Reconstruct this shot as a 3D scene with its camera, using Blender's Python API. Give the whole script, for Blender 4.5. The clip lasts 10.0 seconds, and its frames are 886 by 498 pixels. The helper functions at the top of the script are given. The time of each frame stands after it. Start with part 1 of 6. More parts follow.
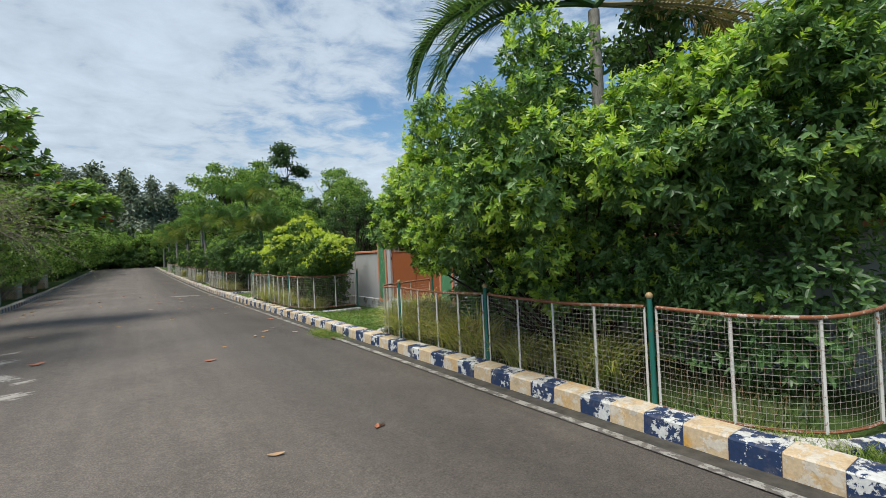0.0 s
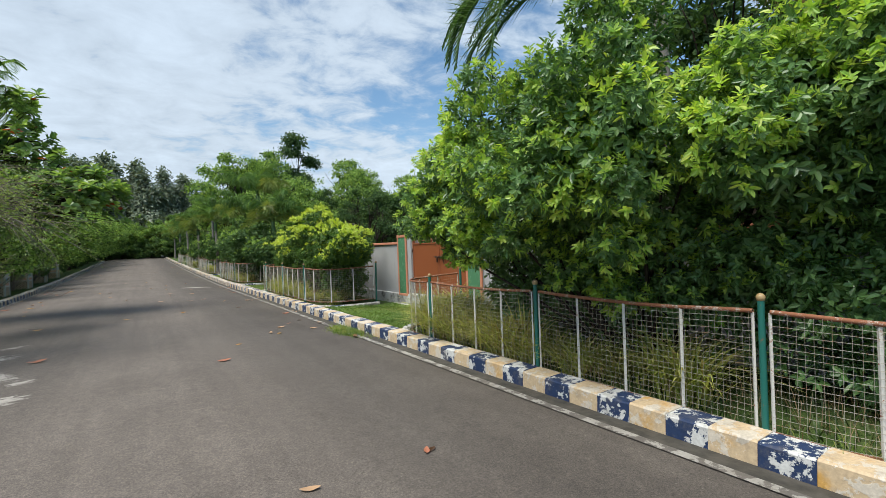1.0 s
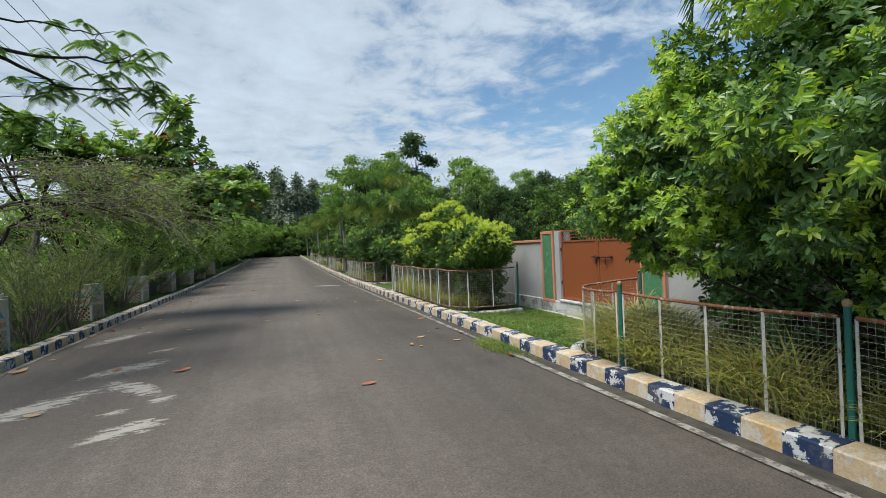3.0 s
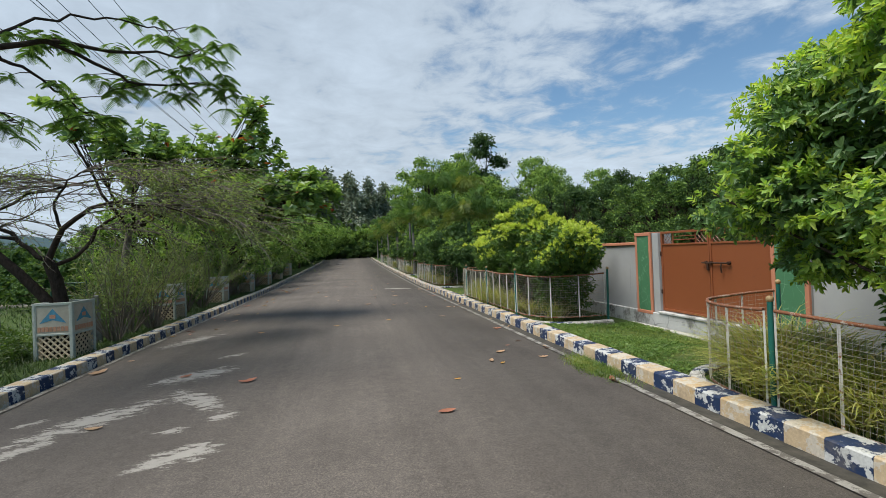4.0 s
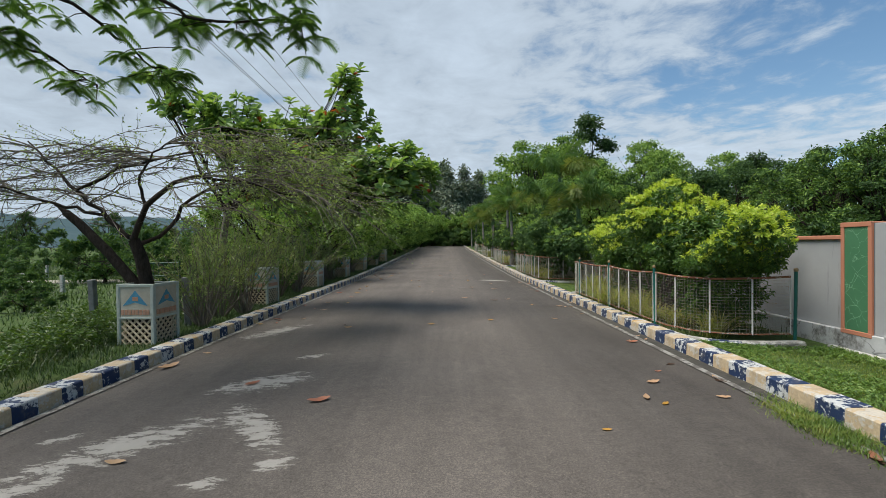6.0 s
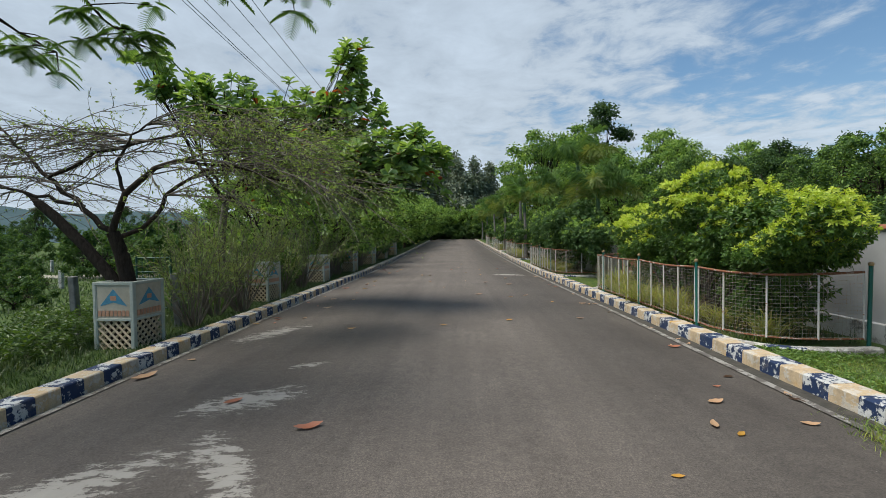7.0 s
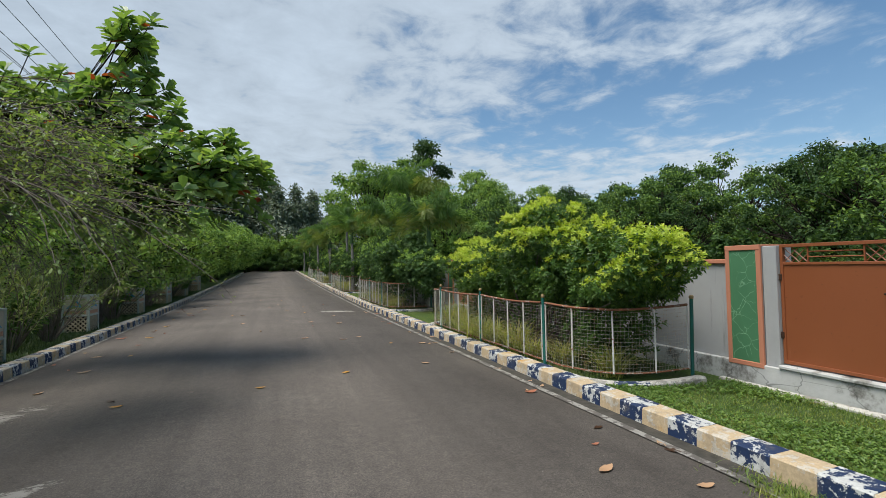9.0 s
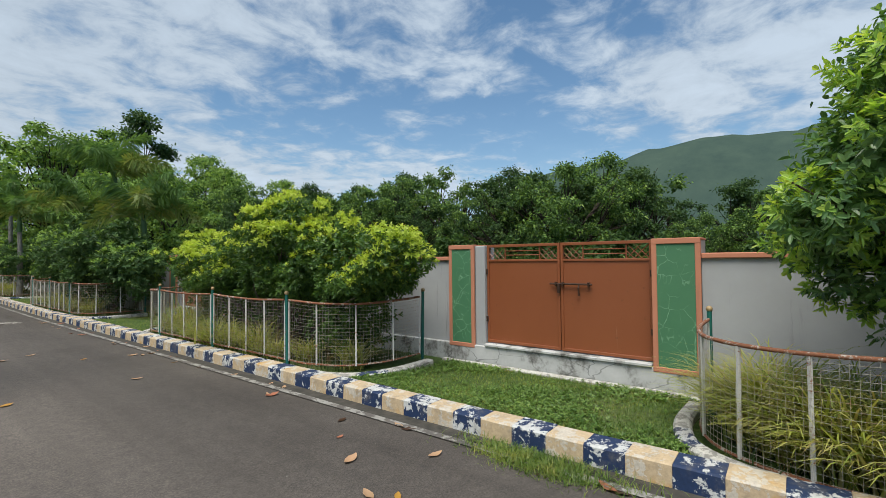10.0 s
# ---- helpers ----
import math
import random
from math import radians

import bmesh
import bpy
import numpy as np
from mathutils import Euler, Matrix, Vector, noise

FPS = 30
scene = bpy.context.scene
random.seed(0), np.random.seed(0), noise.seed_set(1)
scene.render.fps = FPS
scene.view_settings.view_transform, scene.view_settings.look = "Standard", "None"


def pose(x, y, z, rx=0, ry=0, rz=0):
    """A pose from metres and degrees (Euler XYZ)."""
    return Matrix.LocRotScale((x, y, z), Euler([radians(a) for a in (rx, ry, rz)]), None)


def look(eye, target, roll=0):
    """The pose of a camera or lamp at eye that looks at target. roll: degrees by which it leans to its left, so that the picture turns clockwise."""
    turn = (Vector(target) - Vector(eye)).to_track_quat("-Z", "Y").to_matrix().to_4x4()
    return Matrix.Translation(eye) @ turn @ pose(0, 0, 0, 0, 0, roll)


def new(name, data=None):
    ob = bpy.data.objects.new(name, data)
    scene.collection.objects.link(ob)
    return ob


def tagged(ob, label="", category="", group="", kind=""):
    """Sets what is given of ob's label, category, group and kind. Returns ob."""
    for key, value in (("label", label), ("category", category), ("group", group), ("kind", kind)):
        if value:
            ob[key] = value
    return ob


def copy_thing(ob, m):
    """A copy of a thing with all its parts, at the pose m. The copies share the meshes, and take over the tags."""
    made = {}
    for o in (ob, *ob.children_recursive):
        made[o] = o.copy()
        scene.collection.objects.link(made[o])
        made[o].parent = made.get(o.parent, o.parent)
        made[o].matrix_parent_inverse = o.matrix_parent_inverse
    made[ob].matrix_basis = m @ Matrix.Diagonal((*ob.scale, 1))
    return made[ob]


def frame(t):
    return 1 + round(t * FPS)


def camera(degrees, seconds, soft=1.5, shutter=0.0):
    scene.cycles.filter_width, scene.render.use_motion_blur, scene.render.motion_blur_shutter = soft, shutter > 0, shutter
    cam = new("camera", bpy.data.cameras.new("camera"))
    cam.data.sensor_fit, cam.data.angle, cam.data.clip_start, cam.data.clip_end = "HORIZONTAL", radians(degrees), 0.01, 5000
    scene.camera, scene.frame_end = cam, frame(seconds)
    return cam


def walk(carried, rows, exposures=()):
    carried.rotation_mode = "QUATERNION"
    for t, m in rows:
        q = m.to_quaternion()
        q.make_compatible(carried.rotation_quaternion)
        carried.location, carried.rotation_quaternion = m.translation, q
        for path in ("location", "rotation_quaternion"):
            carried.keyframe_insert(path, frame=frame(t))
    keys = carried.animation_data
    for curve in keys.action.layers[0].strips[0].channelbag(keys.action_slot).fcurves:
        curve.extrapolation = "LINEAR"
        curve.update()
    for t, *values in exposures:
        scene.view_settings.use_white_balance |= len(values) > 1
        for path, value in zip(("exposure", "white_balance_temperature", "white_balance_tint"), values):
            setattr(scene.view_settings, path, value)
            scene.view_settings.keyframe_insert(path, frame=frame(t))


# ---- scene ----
cam = camera(88.2, 10.0, soft=0.85)
METRES, EYE, TILT, LEAN, TURN = 8.255, 1.75, 0.0, 0.0, -34.6
ROWS = [
    (0.0, 0.0, 0.0, 0.0, 0.01, 0.23, 2.72),
    (0.5, -0.0274, 0.0393, 0.0014, -0.24, -0.23, 2.66),
    (1.0, -0.0546, 0.0917, -0.0015, 1.03, -0.56, 2.21),
    (1.5, -0.087, 0.1377, 0.0006, 3.0, -0.6, 2.43),
    (2.0, -0.1178, 0.1871, 0.0015, 5.87, -0.61, 2.69),
    (2.5, -0.1476, 0.2324, 0.0021, 9.71, -0.36, 2.85),
    (3.0, -0.1795, 0.2758, 0.0051, 14.84, -0.29, 2.61),
    (4.5, -0.2702, 0.4209, 0.0076, 26.31, 0.64, 1.75),
    (5.0, -0.3073, 0.4652, 0.0062, 29.15, 0.6, 0.82),
    (5.5, -0.3424, 0.5074, 0.0068, 32.53, 0.07, 0.58),
    (7.0, -0.4508, 0.643, 0.003, 36.05, -1.49, 0.91),
    (7.5, -0.4834, 0.683, 0.0064, 33.23, -0.44, 0.37),
    (8.0, -0.5116, 0.7155, 0.0076, 27.48, 0.8, 0.2),
    (8.5, -0.5312, 0.7586, 0.0101, 21.44, 1.78, 0.8),
    (9.0, -0.5519, 0.7762, 0.0109, 14.14, 2.06, 1.01),
    (9.5, -0.5755, 0.7831, 0.0123, 0.95, 1.73, 0.76),
    (10.0, -0.561, 0.7876, 0.007, -17.5, 1.34, 0.6),
]
walk(cam, [(t, pose(0, 0, EYE, TILT, LEAN, TURN) @ pose(METRES * x, METRES * y, METRES * z, 90 + pitch, roll, yaw)) for t, x, y, z, yaw, pitch, roll in ROWS],
     [(0.0, 0.12), (0.5, 0.22), (1.5, 0.28), (2.5, 0.22), (3.2, 0.1), (4.5, 0.03), (5.5, 0.0), (10.0, 0.0)])

# ---- world, sun, exposure ----
SUN_TO = Vector((-0.4, -0.14, 0.9)).normalized()
scene.view_settings.exposure = 0.0
world = bpy.data.worlds.new("sky_world")
scene.world = world
world.use_nodes = True
wn, wl = world.node_tree.nodes, world.node_tree.links
wn.clear()


def wnode(kind, **sets):
    n = wn.new(kind)
    for k, v in sets.items():
        n.inputs[k].default_value = v
    return n


sky = wn.new("ShaderNodeTexSky")
sky.sky_type = "NISHITA"
sky.sun_disc = False
sky.sun_elevation = math.asin(SUN_TO.z)
sky.sun_rotation = math.atan2(SUN_TO.x, SUN_TO.y)
sky.air_density, sky.dust_density, sky.ozone_density = 1.0, 0.8, 1.5
tc = wn.new("ShaderNodeTexCoord")
sep = wn.new("ShaderNodeSeparateXYZ")
wl.new(tc.outputs["Generated"], sep.inputs[0])


def wmath(op, a, b=None):
    n = wn.new("ShaderNodeMath")
    n.operation = op
    for i, v in enumerate((a, b)):
        if v is None:
            continue
        if isinstance(v, (int, float)):
            n.inputs[i].default_value = v
        else:
            wl.new(v, n.inputs[i])
    return n.outputs[0]


# clouds on a flat layer: direction divided by its height
up = wmath("MAXIMUM", wmath("ADD", sep.outputs[2], 0.12), 0.05)
cmb = wn.new("ShaderNodeCombineXYZ")
wl.new(wmath("DIVIDE", sep.outputs[0], up), cmb.inputs[0])
wl.new(wmath("DIVIDE", sep.outputs[1], up), cmb.inputs[1])
BANK = (0.945, 0.06, 0.32)
big = wnode("ShaderNodeTexNoise", Scale=0.75, Detail=5.0, Roughness=0.55, Distortion=0.3)
small = wnode("ShaderNodeTexNoise", Scale=4.2, Detail=7.0, Roughness=0.62, Distortion=0.35)
wl.new(cmb.outputs[0], big.inputs["Vector"])
wl.new(cmb.outputs[0], small.inputs["Vector"])
# the veil is thick towards the sun's side and opens on the other
side = wmath("MULTIPLY", wmath("SUBTRACT", sep.outputs[1], sep.outputs[0]), 0.13)
cover = wmath("ADD", wmath("ADD", wmath("MULTIPLY", big.outputs[0], 0.7), wmath("MULTIPLY", small.outputs[0], 0.58)), side)
# one bank of cumulus stands low over the hill
bank = wn.new("ShaderNodeVectorMath")
bank.operation = "DOT_PRODUCT"
wl.new(tc.outputs["Generated"], bank.inputs[0])
bank.inputs[1].default_value = BANK
near = wn.new("ShaderNodeMapRange")
near.interpolation_type = "SMOOTHSTEP"
near.inputs["From Min"].default_value, near.inputs["From Max"].default_value = 0.945, 0.995
near.inputs["To Max"].default_value = 0.13
wl.new(bank.outputs["Value"], near.inputs["Value"])
cover = wmath("ADD", cover, near.outputs[0])
ramp = wn.new("ShaderNodeMapRange")
ramp.interpolation_type = "SMOOTHSTEP"
ramp.inputs["From Min"].default_value, ramp.inputs["From Max"].default_value = 0.55, 0.74
wl.new(cover, ramp.inputs["Value"])
haze = wmath("MULTIPLY", wmath("POWER", wmath("SUBTRACT", 1.0, wmath("MAXIMUM", sep.outputs[2], 0.0)), 7.0), 0.75)
amount = wmath("MINIMUM", wmath("ADD", wmath("MULTIPLY", ramp.outputs[0], 0.88), haze), 0.95)
shade = wnode("ShaderNodeMapRange")
shade.inputs["From Min"].default_value, shade.inputs["From Max"].default_value = 0.38, 0.62
shade.inputs["To Min"].default_value, shade.inputs["To Max"].default_value = 0.8, 1.09
wl.new(wmath("ADD", wmath("MULTIPLY", big.outputs[0], 0.5), wmath("MULTIPLY", small.outputs[0], 0.5)), shade.inputs["Value"])
cloud = wn.new("ShaderNodeMixRGB")
cloud.blend_type = "MULTIPLY"
cloud.inputs[0].default_value = 1.0
cloud.inputs[1].default_value = (5.05, 5.9, 6.8, 1)
wl.new(shade.outputs[0], cloud.inputs[2])
mixs = wn.new("ShaderNodeMixRGB")
wl.new(amount, mixs.inputs[0])
tint = wn.new("ShaderNodeMixRGB")
tint.blend_type = "MULTIPLY"
tint.inputs[0].default_value = 1.0
tint.inputs[2].default_value = (0.88, 1.12, 1.18, 1)
wl.new(sky.outputs[0], tint.inputs[1])
wl.new(tint.outputs[0], mixs.inputs[1])
wl.new(cloud.outputs[0], mixs.inputs[2])
bg = wn.new("ShaderNodeBackground")
bg.inputs["Strength"].default_value = 0.112
wl.new(mixs.outputs[0], bg.inputs["Color"])
wo = wn.new("ShaderNodeOutputWorld")
wl.new(bg.outputs[0], wo.inputs["Surface"])

sun_data = bpy.data.lights.new("sun", "SUN")
sun_data.energy, sun_data.angle, sun_data.color = 4.8, radians(34.0), (1.0, 0.95, 0.86)
sun = new("sun", sun_data)
sun.matrix_world = look(SUN_TO * 60, (0, 0, 0))


# ---- materials ----
class Mat:
    """A node material under construction."""

    def __init__(self, name, rough=0.7, metal=0.0, spec=0.5):
        self.m = bpy.data.materials.new(name)
        self.m.use_nodes = True
        self.t = self.m.node_tree
        self.b = self.t.nodes["Principled BSDF"]
        self.b.inputs["Roughness"].default_value = rough
        self.b.inputs["Metallic"].default_value = metal
        self.b.inputs["Specular IOR Level"].default_value = spec
        self.geo = self.t.nodes.new("ShaderNodeNewGeometry")
        self.pos = self.geo.outputs["Position"]

    def node(self, kind, **ins):
        n = self.t.nodes.new(kind)
        for k, v in ins.items():
            self.put(v, n.inputs[k])
        return n

    def put(self, v, socket):
        if hasattr(v, "is_linked"):
            self.t.links.new(v, socket)
        else:
            socket.default_value = v

    def noise(self, scale, detail=4.0, rough=0.6, vec=None, dist=0.0):
        n = self.node("ShaderNodeTexNoise", Scale=scale, Detail=detail, Roughness=rough, Distortion=dist)
        self.t.links.new(vec or self.pos, n.inputs["Vector"])
        return n.outputs[0]

    def math(self, op, a, b=0.0):
        n = self.node("ShaderNodeMath")
        n.operation = op
        self.put(a, n.inputs[0])
        self.put(b, n.inputs[1])
        return n.outputs[0]

    def step(self, v, lo, hi, a=0.0, b=1.0):
        n = self.node("ShaderNodeMapRange")
        n.interpolation_type = "SMOOTHSTEP"
        for k, x in zip(("Value", "From Min", "From Max", "To Min", "To Max"), (v, lo, hi, a, b)):
            self.put(x, n.inputs[k])
        return n.outputs[0]

    def mix(self, f, a, b, mode="MIX"):
        n = self.node("ShaderNodeMixRGB")
        n.blend_type = mode
        for v, s in zip((f, a, b), n.inputs):
            self.put((*v, 1) if isinstance(v, tuple) and len(v) == 3 else v, s)
        return n.outputs[0]

    def ramp(self, f, stops):
        n = self.node("ShaderNodeValToRGB")
        e = n.color_ramp.elements
        while len(e) < len(stops):
            e.new(0.5)
        for el, (p, c) in zip(e, stops):
            el.position, el.color = p, (*c, 1)
        self.put(f, n.inputs[0])
        return n.outputs[0]

    def color(self, c):
        self.put((*c, 1) if isinstance(c, tuple) else c, self.b.inputs["Base Color"])
        return self

    def rough(self, v):
        self.put(v, self.b.inputs["Roughness"])
        return self

    def bump(self, h, strength=0.3, distance=0.01):
        n = self.node("ShaderNodeBump", Strength=strength, Distance=distance, Height=h)
        self.t.links.new(n.outputs[0], self.b.inputs["Normal"])
        return self


def leaf_mat(name, stops, trans=0.35, rough=0.42, spec=0.4, glow=(1.25, 1.2, 0.5), gain=1.62, cap=0.5, patch=0.0):
    """Thin leaves: colour varies from leaf to leaf, light passes through."""
    k = Mat(name, rough, spec=spec)
    c = k.ramp(k.geo.outputs["Random Per Island"], [(q, tuple(min(cap, v * gain) for v in col)) for q, col in stops])
    c = k.mix(1.0, c, k.ramp(k.noise(0.9, 2.0), [(0.3, (0.72, 0.78, 0.72)), (0.7, (1.15, 1.1, 1.05))]), "MULTIPLY")
    if patch:
        c = k.mix(patch, c, k.ramp(k.noise(3.3, 6.0, 0.7), [(0.36, (0.5, 0.62, 0.5)), (0.5, (1.0, 1.0, 1.0)), (0.66, (1.5, 1.15, 1.1))]), "MULTIPLY")
    k.color(c)
    tr = k.node("ShaderNodeBsdfTranslucent", Color=k.mix(1.0, c, glow, "MULTIPLY"))
    mx = k.node("ShaderNodeMixShader")
    mx.inputs[0].default_value = trans
    k.t.links.new(k.b.outputs[0], mx.inputs[1])
    k.t.links.new(tr.outputs[0], mx.inputs[2])
    k.t.links.new(mx.outputs[0], k.t.nodes["Material Output"].inputs["Surface"])
    return k.m


def asphalt():
    k = Mat("asphalt", 0.82, spec=0.35)
    grain = k.math("ADD", k.math("MULTIPLY", k.noise(190, 2.0, 0.7), 0.4), k.math("MULTIPLY", k.noise(58, 4.0, 0.78), 0.6))
    mid = k.noise(9.0, 5.0, 0.65)
    wide = k.noise(0.55, 4.0, 0.6)
    c = k.ramp(wide, [(0.3, (0.092, 0.08, 0.071)), (0.7, (0.132, 0.116, 0.103))])
    c = k.mix(1.0, c, k.ramp(mid, [(0.3, (0.85, 0.85, 0.85)), (0.7, (1.13, 1.12, 1.1))]), "MULTIPLY")
    c = k.mix(1.0, c, k.ramp(grain, [(0.37, (0.5, 0.5, 0.5)), (0.5, (0.98, 0.98, 0.98)), (0.64, (1.75, 1.72, 1.66))]), "MULTIPLY")
    # darker asphalt along the right side
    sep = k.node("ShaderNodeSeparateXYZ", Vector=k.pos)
    darkened = k.step(k.math("ADD", sep.outputs[0], k.math("MULTIPLY", wide, 1.6)), 1.5, 3.2)
    # soft shade of the left-hand trees, painted into the road colour
    tree_shade = k.math("MULTIPLY", k.step(sep.outputs[1], 5.0, 9.0), k.step(sep.outputs[1], 16.0, 26.0, 1.0, 0.0))
    tree_shade = k.math("MULTIPLY", tree_shade, k.step(k.math("SUBTRACT", k.math("MULTIPLY", wide, 1.6), sep.outputs[0]), 1.2, 2.8))
    darkened = k.math("MAXIMUM", darkened, k.math("MULTIPLY", tree_shade, 0.6))
    c = k.mix(k.math("MULTIPLY", darkened, 0.8), c, k.mix(1.0, c, (0.56, 0.57, 0.58), "MULTIPLY"))
    # spilt lime, dried on the surface
    total = None
    for x, y, rx, ry, turn in LIME:
        dx, dy = k.math("SUBTRACT", sep.outputs[0], x), k.math("SUBTRACT", sep.outputs[1], y)
        ca, sa = math.cos(radians(turn)), math.sin(radians(turn))
        u = k.math("DIVIDE", k.math("ADD", k.math("MULTIPLY", dx, ca), k.math("MULTIPLY", dy, sa)), rx)
        v = k.math("DIVIDE", k.math("SUBTRACT", k.math("MULTIPLY", dy, ca), k.math("MULTIPLY", dx, sa)), ry)
        d = k.math("SUBTRACT", 1.0, k.math("SQRT", k.math("ADD", k.math("MULTIPLY", u, u), k.math("MULTIPLY", v, v))))
        total = d if total is None else k.math("MAXIMUM", total, d)
    mp = k.node("ShaderNodeMapping", Vector=k.pos)
    mp.inputs["Rotation"].default_value, mp.inputs["Scale"].default_value = (0, 0, radians(-40)), (0.7, 1.9, 1.0)
    n = k.math("ADD", k.math("MULTIPLY", k.noise(7.0, 14.0, 0.74, mp.outputs[0], 0.3), 3.2), k.math("MULTIPLY", k.noise(40.0, 6.0, 0.8), 0.8))
    rag = k.math("ADD", k.math("SUBTRACT", n, 2.0), k.math("MULTIPLY", total, 0.62))
    lime = k.math("ADD", k.math("MULTIPLY", k.step(rag, 0.18, 0.25), 0.65), k.math("MULTIPLY", k.step(rag, -0.05, 0.5), 0.35))
    lime = k.math("MULTIPLY", lime, k.step(total, -0.45, 0.1))
    c = k.mix(k.math("MULTIPLY", lime, 0.88), c, (0.32, 0.305, 0.275))
    # faint tracks of wheels along the road
    mt = k.node("ShaderNodeMapping", Vector=k.pos)
    mt.inputs["Scale"].default_value = (2.6, 0.09, 1.0)
    c = k.mix(1.0, c, k.ramp(k.noise(1.0, 6.0, 0.6, mt.outputs[0]), [(0.32, (0.88, 0.87, 0.86)), (0.68, (1.12, 1.11, 1.1))]), "MULTIPLY")
    # pale specks of grit
    speck = k.step(k.noise(38.0, 2.0, 0.5), 0.74, 0.78)
    c = k.mix(k.math("MULTIPLY", speck, 0.5), c, (0.3, 0.28, 0.25))
    k.color(c).bump(grain, 0.55, 0.006)
    return k.m


LIME = [(-2.75, 9.45, 0.75, 0.32, 48), (-2.2, 11.15, 0.62, 0.34, 24), (-1.74, 8.72, 0.16, 0.12, 30), (-1.78, 9.75, 0.75, 0.2, -55), (-3.4, 14.75, 0.85, 0.34, 58), (-1.4, 8.05, 0.4, 0.22, 25),
        (-2.0, 12.45, 0.26, 0.12, 30), (-3.5, 9.65, 0.16, 0.1, 20), (-3.05, 8.75, 0.3, 0.16, 55), (-1.3, 9.0, 0.16, 0.12, 20), (2.3, 26.5, 0.8, 0.4, 0)]



def kerb_paint(name, base, under, worn, dirt):
    k = Mat(name, 0.75)
    a, b = k.noise(6.5, 7.0, 0.68, dist=0.3), k.noise(19.0, 6.0, 0.7)
    w = k.math("ADD", k.math("MULTIPLY", a, 0.75), k.math("MULTIPLY", b, 0.28))
    nz = k.node("ShaderNodeSeparateXYZ", Vector=k.geo.outputs["Normal"]).outputs[2]
    w = k.math("ADD", w, k.math("MULTIPLY", k.step(nz, 0.3, 0.8), 0.022))
    fl = k.step(w, worn, worn + 0.025)
    c = k.mix(fl, base, under)
    c = k.mix(k.step(k.noise(3.1, 5.0), 0.55, 0.72), c, dirt, "MIX") if dirt else c
    c = k.mix(1.0, c, k.ramp(k.noise(40, 4.0), [(0.3, (0.8, 0.8, 0.8)), (0.7, (1.08, 1.08, 1.08))]), "MULTIPLY")
    grime = k.math("MULTIPLY", k.step(k.noise(4.4, 6.0, 0.7), 0.5, 0.68), 0.4)
    c = k.mix(grime, c, (0.16, 0.14, 0.115))
    k.color(c).bump(k.math("ADD", k.math("MULTIPLY", fl, 0.5), b), 0.5, 0.006)
    return k.m


def plaster(name, tint, streak):
    k = Mat(name, 0.85)
    c = k.ramp(k.noise(1.1, 6.0, 0.65), [(0.3, tuple(0.86 * v for v in tint)), (0.7, tint)])
    mp = k.node("ShaderNodeMapping", Vector=k.pos)
    mp.inputs["Scale"].default_value = (5.0, 5.0, 0.5)
    run = k.step(k.noise(1.0, 6.0, 0.7, mp.outputs[0]), 0.56, 0.76)
    c = k.mix(k.math("MULTIPLY", run, streak), c, (0.13, 0.125, 0.115))
    k.color(c).bump(k.noise(35, 5.0), 0.2, 0.004)
    return k.m


def stained_plinth():
    k = Mat("plinth_concrete", 0.88)
    c = k.ramp(k.noise(2.2, 7.0, 0.7), [(0.34, (0.06, 0.058, 0.052)), (0.43, (0.26, 0.26, 0.25)), (0.5, (0.44, 0.45, 0.45)), (0.7, (0.52, 0.53, 0.53))])
    cr = k.node("ShaderNodeTexVoronoi", Scale=1.6)
    cr.feature = "DISTANCE_TO_EDGE"
    warp = k.mix(0.25, k.pos, k.node("ShaderNodeTexNoise", Scale=3.0).outputs["Color"], "ADD")
    k.t.links.new(warp, cr.inputs["Vector"])
    c = k.mix(k.math("MULTIPLY", k.step(cr.outputs["Distance"], 0.006, 0.015, 1.0, 0.0), 0.5), c, (0.05, 0.05, 0.05))
    k.color(c).bump(k.noise(30, 5.0), 0.35, 0.006)
    return k.m


def painted_metal(name, col, rust_at, rust=(0.16, 0.055, 0.022), rough=0.5):
    k = Mat(name, rough)
    n = k.math("ADD", k.math("MULTIPLY", k.noise(9.0, 6.0, 0.7), 0.6), k.math("MULTIPLY", k.noise(45.0, 4.0, 0.7), 0.4))
    f = k.step(n, rust_at, rust_at + 0.07)
    c = k.mix(f, k.mix(k.noise(3.0), tuple(0.85 * v for v in col), col), k.mix(k.noise(60.0), rust, tuple(2.2 * v for v in rust)))
    k.color(c).rough(k.math("ADD", rough, k.math("MULTIPLY", f, 0.35))).bump(n, 0.25, 0.002)
    return k.m


def crazy_green():
    """Green rendered panel with a pale web of crazy-paving lines."""
    k = Mat("green_panel", 0.6)
    v = k.node("ShaderNodeTexVoronoi", Scale=5.5)
    v.feature = "DISTANCE_TO_EDGE"
    k.t.links.new(k.mix(0.1, k.pos, k.node("ShaderNodeTexNoise", Scale=5.0).outputs["Color"], "ADD"), v.inputs["Vector"])
    line = k.math("MULTIPLY", k.step(v.outputs["Distance"], 0.008, 0.022, 1.0, 0.0), k.step(k.noise(2.3), 0.44, 0.6))
    c = k.mix(k.noise(4.0, 6.0), (0.05, 0.16, 0.08), (0.07, 0.205, 0.1))
    k.color(k.mix(k.math("MULTIPLY", line, 0.75), c, (0.22, 0.42, 0.26))).bump(line, 0.3, 0.004)
    return k.m


